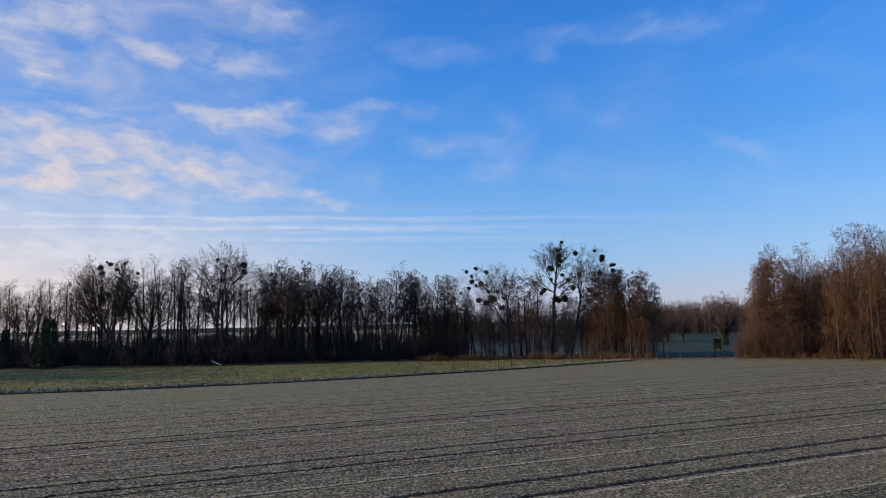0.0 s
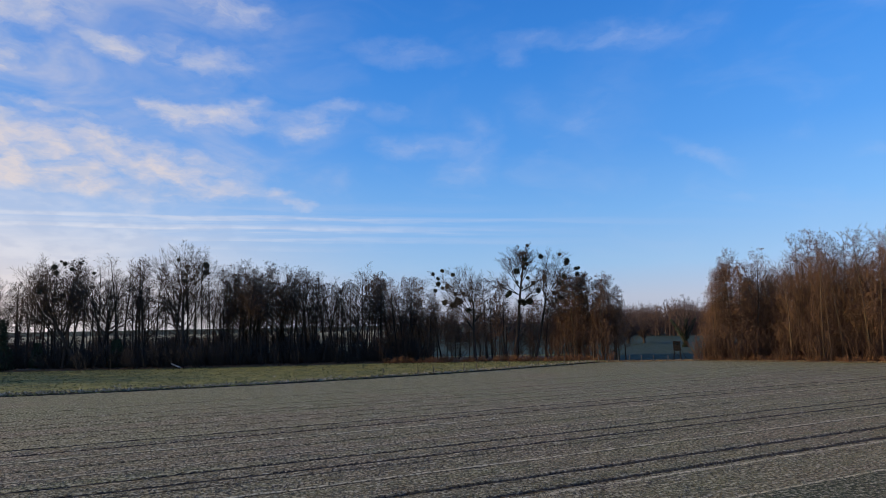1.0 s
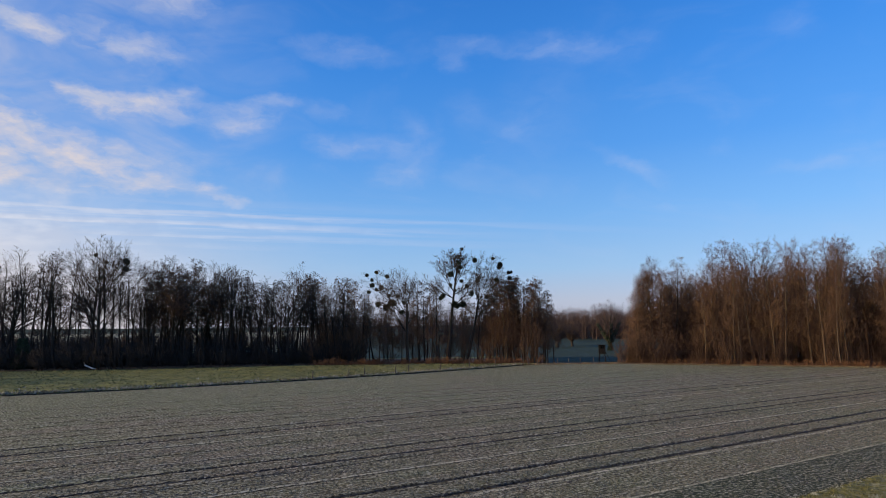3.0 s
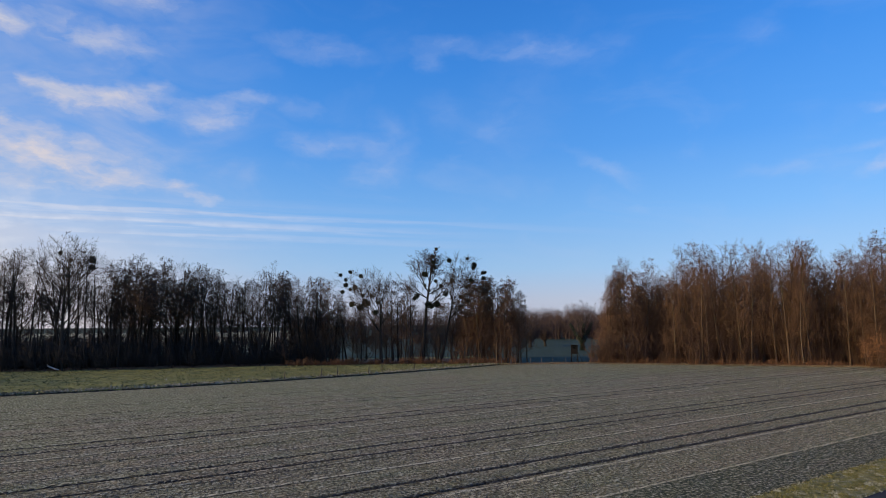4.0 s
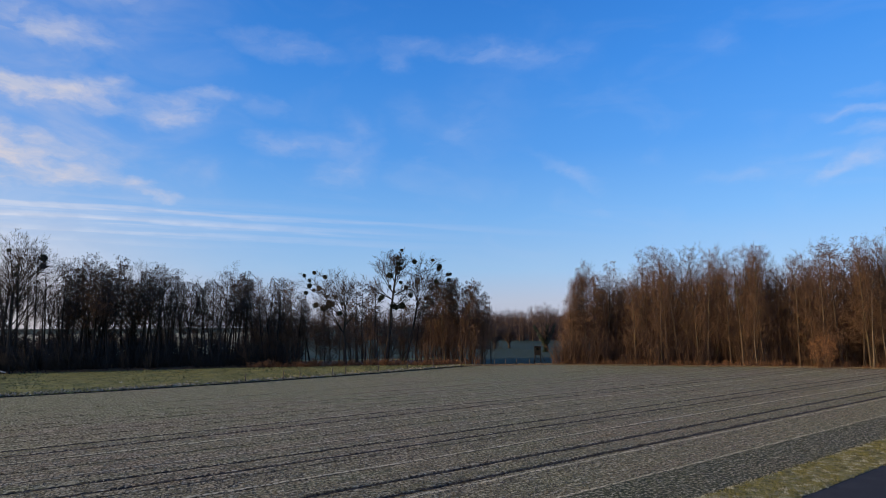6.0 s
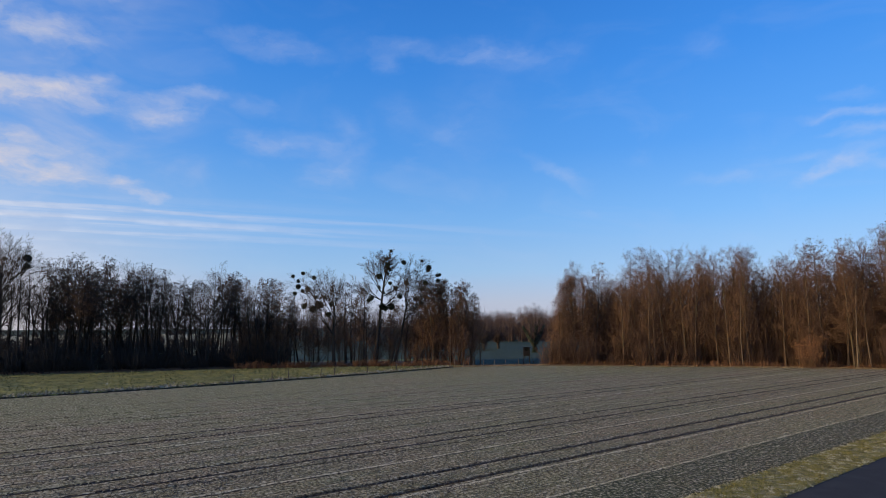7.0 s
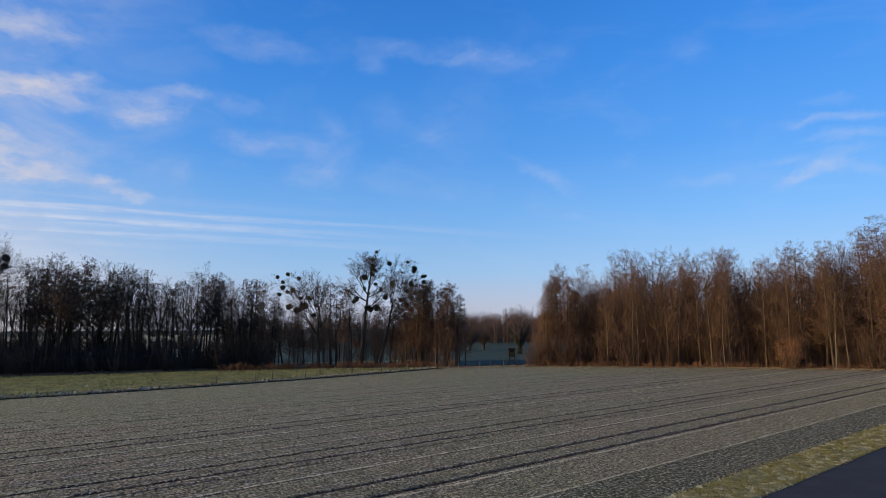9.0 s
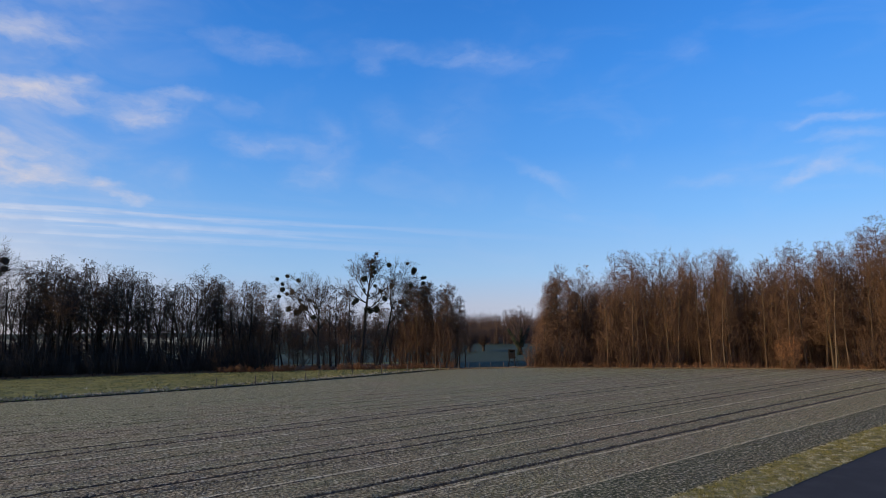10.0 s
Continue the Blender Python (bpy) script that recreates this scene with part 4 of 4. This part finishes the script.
willow = pollard(180, 8.6, 0.85, "pollard willow with a round brush of bare rods in the meadow")
willow.matrix_basis = pose(78.5, 194.3, -0.1)
for x, y, turn, k in ((73.8, 197, 70, 0.9), (70.5, 187, 200, 1.0), (92, 246, 130, 1.1)):
    copy_thing(willow, pose(x, y, -0.1, 0, 0, turn)).scale = (k, k, k)
ivied, _ = tree("ivy_pollard", 185, 10.5, "old pollard tree with thick limbs wrapped in ivy", dict(BROAD_SPEC, kids=[6, 3, 3, 3]), 0.55, ALDER_BARK, ALDER_TWIG, trunk_share=0.42)
ivied.matrix_basis = pose(76.7, 160.7, -0.1)
for k, (tall, wide_at, turn_y) in enumerate(((3.2, 0.9, 0), (7.0, 0.75, 30), (6.6, 0.75, -34), (5.6, 0.6, 8))):
    cover_part = part("ivy", ivy_column(tall, wide_at, 750, 9 + k), IVY, ivied, "dark evergreen ivy")
    cover_part.location, cover_part.rotation_euler = (0, 0, 0 if k == 0 else 2.2), (0, radians(turn_y), 0)
far = [tree("meadow_tree", 190 + i, 16, "bare tree standing far off beyond the meadow", FAR_SPEC, 0.26, DARK_BRUSH, FAR_TWIG, trunk_share=0.45, group="trees beyond the meadow")[0] for i in range(2)]
plant(far, [(112, 232, 18, 0), (122, 226, 17, 1), (128, 232, 18, 0), (134, 222, 19, 0), (118, 250, 18, 1)], rng)


def woodland(seed, count, spot, label, mat):
    """Far wood: many small bare crowns in one mass."""
    r = random.Random(seed)
    t = Tubes()
    for _ in range(count):
        x, y, h = spot(r)
        base = Vector((x, y, land(x, y) - 0.3))
        t.spike(base, base + Vector((r.gauss(0, 0.4), 0, h)), 0.35)
        for _ in range(66):
            u = Vector((r.gauss(0, 1), r.gauss(0, 1), r.gauss(0, 1))).normalized() * r.random() ** 0.4
            p = base + Vector((u.x * h * 0.27, u.y * h * 0.27, h * (0.47 + 0.47 * u.z)))
            d = Vector((r.gauss(0, 1) + u.x, r.gauss(0, 1) + u.y, r.uniform(0.2, 1.6))).normalized()
            t.spike(p - d * 1.2, p + d * r.uniform(0.8, 1.6), 0.11)
    ob = new("far_woodland", mesh_of("far_woodland", t.verts, t.faces, mat))
    return tagged(ob, label, "woodland", kind="stuff")


def ring(lo, hi, near, deep, h0, h1):
    def spot(r):
        a, d = radians(r.uniform(lo, hi)), near + deep * r.random()
        return d * math.sin(a), d * math.cos(a), r.uniform(h0, h1)
    return spot


woodland(200, 440, ring(-3, 62, 320, 70, 15, 20.5), "brown line of bare trees beyond the meadows", FAR_TWIG)
woodland(206, 420, ring(14, 38, 300, 90, 12, 19), "brown hazy wood closing the meadow gap", FAR_TWIG)
woodland(201, 300, ring(2, 58, 560, 380, 14, 20), "distant brown wooded rise", FAR_TWIG)
woodland(202, 80, ring(-55, 2, 620, 60, 3, 7), "thin hedge line on the far horizon", ALDER_TWIG)
woodland(204, 60, ring(-18, -9, 185, 40, 5.0, 7.6), "low dark hedge behind the tree belt", ALDER_TWIG)
woodland(205, 140, ring(-46, -17, 190, 50, 4.6, 7.0), "low broken hedge in the meadows behind the belt", ALDER_TWIG)
woodland(203, 60, ring(-20, 12, 235, 30, 3, 6), "low bare hedge between the meadows", WILLOW_TWIG)


# ------------------------------------------------------------ high seat, posts, young tree
def bar(bm, p, q, wide, deep):
    """A squared timber from p to q with broken edges."""
    p, q = Vector(p), Vector(q)
    d = q - p
    geo = bmesh.ops.create_cube(bm, size=1)["verts"]
    m = Matrix.Translation((p + q) / 2) @ d.to_track_quat("Z", "Y").to_matrix().to_4x4() @ Matrix.Diagonal((wide, deep, d.length, 1))
    bmesh.ops.transform(bm, matrix=m, verts=geo)
    edges = list({e for v in geo for e in v.link_edges})
    bmesh.ops.bevel(bm, geom=edges, offset=min(wide, deep) * 0.12, segments=1, affect="EDGES")


def timber(name, parent, p, q, wide, deep, label="", mat=None):
    bm = bmesh.new()
    bar(bm, p, q, wide, deep)
    return part(name, bm, mat or DARK_WOOD, parent, label)


seat = tagged(new("high_seat"), "small dark wooden hunting hide on legs with ladder", "hunting hide")
seat.matrix_basis = pose(50.0, 108.2, 0, 0, 0, -22) @ Matrix.Diagonal((0.80, 0.80, 1.14, 1))
for sx in (-1, 1):
    for sy in (-1, 1):
        timber("leg", seat, (sx * 0.85, sy * 0.8, -0.1), (sx * 0.62, sy * 0.58, 1.55), 0.13, 0.13)
timber("brace", seat, (-0.80, -0.75, 0.3), (0.66, -0.62, 1.4), 0.07, 0.05)
timber("brace", seat, (0.80, 0.75, 0.3), (-0.66, 0.62, 1.4), 0.07, 0.05)
timber("floor_panel", seat, (-0.8, 0, 1.56), (0.8, 0, 1.56), 1.5, 0.06)
for k in range(8):
    timber("plank", seat, (-0.76, -0.70 + 0.2 * k, 1.6), (-0.76, -0.70 + 0.2 * k, 3.0), 0.03, 0.19)
    timber("plank", seat, (0.76, -0.70 + 0.2 * k, 1.6), (0.76, -0.70 + 0.2 * k, 3.0), 0.03, 0.19)
    timber("plank", seat, (-0.70 + 0.2 * k, -0.77, 1.6), (-0.70 + 0.2 * k, -0.77, 2.45 if 1 < k < 6 else 3.0), 0.19, 0.03)
    timber("plank", seat, (-0.70 + 0.2 * k, 0.77, 1.6), (-0.70 + 0.2 * k, 0.77, 3.0), 0.19, 0.03)
timber("lintel", seat, (-0.78, -0.80, 2.88), (0.78, -0.80, 2.88), 0.12, 0.05)
timber("roof", seat, (-0.98, 0, 3.09), (0.98, 0, 3.02), 2.0, 0.06, "flat grey felted roof")
for sx in (-0.2, 0.2):
    timber("ladder_rail", seat, (2.0, -1.0 + sx, -0.05), (0.80, -0.3 + sx, 1.9), 0.07, 0.06)
for k in range(6):
    f = 0.12 + 0.15 * k
    a = Vector((2.0, -1.0, -0.05)).lerp(Vector((0.80, -0.3, 1.9)), f)
    timber("rung", seat, a + Vector((0, -0.24, 0)), a + Vector((0, 0.24, 0)), 0.05, 0.05)


def post_mesh():
    t = Tubes()
    t.tube([Vector((0, 0, -0.2)), Vector((0.005, 0, 0.4)), Vector((0, 0.01, 1.0)), Vector((0.01, 0, 1.14)), Vector((0.01, 0, 1.18))], [0.075, 0.07, 0.066, 0.06, 0.02], 8)
    return t.mesh("fence_post", GREY_WOOD)


POST = post_mesh()
for i, (x, dy, z) in enumerate([(-56, 0.4, 0.12), (-4.0, 0.3, 0.12), (1.1, 0.4, 0.12), (3.4, 0.3, 0.12), (8.2, 0.5, 0.12), (10.4, 0.5, 0.12), (16, 0.5, 0.12), (21.5, 0.5, 0.12), (27, 0.5, 0.12)]):
    p = tagged(new("fence_post", POST), "weathered wooden fence post on the grassy bank", "fence post", "fence posts on the bank")
    p.matrix_basis = pose(x, bank_y(x) + dy, z, rng.uniform(-4, 4), rng.uniform(-5, 5), rng.uniform(0, 360))
for x, y in [(34.2, 105.8), (36.0, 106.1), (38.1, 106.5), (40.4, 107.0), (42.8, 107.3), (45.2, 107.5), (48, 107.8)]:
    p = tagged(new("fence_post", POST), "pale weathered fence post before the meadow", "fence post", "fence posts before the meadow")
    p.matrix_basis = pose(x, y, -0.05, rng.uniform(-4, 4), rng.uniform(-5, 5), rng.uniform(0, 360))
sapling, _ = tree("young_tree", 210, 6.0, "young pale-trunked tree at the corner of the field", dict(ALDER_SPEC, kids=[16, 5, 3]), 0.075, PALE_BARK, BROWN_TWIG)
sapling.matrix_basis = pose(32.3, 102.6, 0.2)

log_tubes = Tubes()
log_tubes.tube([Vector((-1.0, 0, 0.75)), Vector((-0.4, 0.1, 0.5)), Vector((0.4, 0, 0.2)), Vector((1.0, 0.1, 0.08))], [0.07, 0.09, 0.10, 0.08], 8)
log_tubes.spike(Vector((-0.6, 0, 0.45)), Vector((-1.0, -0.2, 1.2)), 0.06)
trunk_log = tagged(new("fallen_log", log_tubes.mesh("fallen_log", FROSTED_BARK)), "pale frosted fallen branch lying at the belt", "log")
trunk_log.matrix_basis = pose(-43.6, 112.4, 0.3, 0, 0, -12)
slab = Tubes()
slab.tube([Vector((-2.2, 0, 0.1)), Vector((0, 0.1, 0.18)), Vector((2.0, -0.1, 0.1))], [0.12, 0.14, 0.1], 7)
pole = tagged(new("fallen_pole", slab.mesh("fallen_pole", GREY_WOOD)), "grey weathered pole lying under the trees", "log")
pole.matrix_basis = pose(-70, 112.6, 0.4, 0, 0, 4)


# ------------------------------------------------------------ plants and clods on the ground
def blades(name, count, spot, tall, wide, mat, label, per=3, seed=3):
    """Loose tufts of short blades; spot gives x, y, z and a size."""
    r = random.Random(seed)
    verts, faces = [], []
    for _ in range(count):
        x, y, z, k = spot(r)
        for _ in range(per):
            a = r.uniform(0, 6.3)
            h = tall * k * r.uniform(0.5, 1.2)
            dx, dy = math.cos(a), math.sin(a)
            bx, by = x + r.gauss(0, 0.05) * k, y + r.gauss(0, 0.05) * k
            ww = wide * k
            i = len(verts)
            verts += [(bx - dy * ww, by + dx * ww, z - 0.01), (bx + dy * ww, by - dx * ww, z - 0.01), (bx + dx * h * 0.7, by + dy * h * 0.7, z + h)]
            faces.append((i, i + 1, i + 2))
    ob = new(name, mesh_of(name, verts, faces, mat))
    return tagged(ob, label, "grass", kind="stuff")


def seedling_spot(r):
    v = 16.1 + 32 * r.random() ** 1.4
    if v < 19.8 and r.random() < 0.75:
        v = 19.8 + 10 * r.random()
    if any(abs(v - c) < 0.34 for c in RUTS):
        v += 0.75
    x = r.uniform(-26 - 0.4 * (v - 17), 80 + 0.2 * (v - 17))
    return x, v + lane(x), field_z(x, v), r.uniform(0.7, 1.5)


def verge_spot(r):
    v, x = r.uniform(13.1, 15.9), r.uniform(5, 75)
    return x, v + lane(x), 0.05, r.uniform(0.6, 1.4)


def rim_spot(r):
    x = r.uniform(-90, 34)
    return x, bank_y(x) + r.expovariate(0.9) - 0.2, 0.15, r.uniform(0.6, 1.6)


def sward_spot(r):
    x = r.uniform(-95, 36)
    y = bank_y(x) + (114 - bank_y(x)) * r.random()
    return x, y, 0.16, r.uniform(0.7, 1.5)


def edge_spot(r):
    x = r.uniform(34, 118)
    return x, field_edge(x) + r.gauss(0, 0.5), 0.03, r.uniform(0.6, 1.8)


blades("corn_seedlings", 95000, seedling_spot, 0.065, 0.018, FRESH, "frosted young corn plants sown in the field", 2, 3)
blades("verge_tufts", 26000, verge_spot, 0.055, 0.026, TUFT, "yellow and frosted grass tufts on the verge", 3, 4)
blades("rim_tufts", 2600, rim_spot, 0.20, 0.10, RIM, "white frosted grass tussocks along the bank", 3, 5)
blades("pasture_tufts", 12000, sward_spot, 0.10, 0.075, SWARD, "green grass tufts with frost on the pasture", 3, 6)
blades("edge_grass", 6000, edge_spot, 0.15, 0.06, STRAW, "pale dry grass along the far field edge", 3, 7)


def lugs(name, rut, x0, x1, wide, mat):
    """The tread blocks that a tyre pressed up in its rut."""
    r = random.Random(int(rut * 10))
    verts, faces = [], []
    x, side = x0, 1
    while x < x1:
        v = rut + side * wide * 0.28
        s = 0.372
        cx, cy, cz = x, v + lane(x), -0.085
        a, b, h = 0.10 * r.uniform(0.8, 1.2), wide * 0.24, 0.085 * r.uniform(0.6, 1.2)
        k = len(verts)
        for top, f in ((0, 1.0), (h, 0.7)):
            for i, j in ((-1, -1), (1, -1), (1, 1), (-1, 1)):
                px, pv = i * a * f + side * j * 0.07, j * b * f
                verts.append((cx + px - s * pv, cy + px * s + pv, cz + top))
        faces += [(k + 4, k + 5, k + 6, k + 7)] + [(k + i, k + (i + 1) % 4, k + 4 + (i + 1) % 4, k + 4 + i) for i in range(4)]
        side = -side
        x += 0.155
    ob = new(name, mesh_of(name, verts, faces, mat))
    return tagged(ob, "tyre tread pressed into the frozen rut", "tyre track", kind="stuff")


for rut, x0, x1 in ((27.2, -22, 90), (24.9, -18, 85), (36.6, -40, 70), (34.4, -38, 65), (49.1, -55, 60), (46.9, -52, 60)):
    lugs("tyre_tread", rut, x0, x1, 0.46, MUD_AND_SHADE)


def clods(count, seed):
    r = random.Random(seed)
    verts, faces = [], []
    for _ in range(count):
        v = 17 + 40 * r.random() ** 1.5
        if r.random() < 0.35:
            v = r.choice((31.5, 32.6, 33.4, 23.7, 38.2)) + r.gauss(0, 0.25)
        if any(abs(v - c) < 0.34 for c in RUTS):
            v += 0.75
        x = r.uniform(-30, 70)
        c = Vector((x, v + lane(x), field_z(x, v) + 0.01))
        k, i = r.uniform(0.02, 0.06), len(verts)
        for d in ((1, 0, 0), (-0.5, 0.85, 0), (-0.5, -0.85, 0), (0, 0, 0.9)):
            verts.append(c + Vector(d) * k * r.uniform(0.7, 1.4))
        faces += [(i, i + 1, i + 3), (i + 1, i + 2, i + 3), (i + 2, i, i + 3)]
    ob = new("soil_clods", mesh_of("soil_clods", verts, faces, CLOD))
    return tagged(ob, "small frozen soil clods on the field", "soil", kind="stuff")


clods(16000, 8)


def bank_clods(count, seed):
    """Lumps of turf and soil that hang over the bank's edge, darkened for its shadow."""
    r = random.Random(seed)
    verts, faces = [], []
    for _ in range(count):
        x = r.uniform(-95, 35)
        c = Vector((x, bank_y(x) + r.gauss(-0.12, 0.14), 0.02))
        k, i = r.uniform(0.08, 0.24), len(verts)
        for d in ((1, 0, 0), (0, 1, 0), (-1, 0, 0), (0, -1, 0), (0.2, 0.1, 0.9)):
            verts.append(c + Vector(d) * k * r.uniform(0.6, 1.3))
        faces += [(i + j, i + (j + 1) % 4, i + 4) for j in range(4)]
    ob = new("bank_clods", mesh_of("bank_clods", verts, faces, MUD_AND_SHADE))
    return tagged(ob, "turf lumps along the edge of the grass, coloured dark for the bank's shadow", "soil", kind="stuff")


bank_clods(2400, 12)
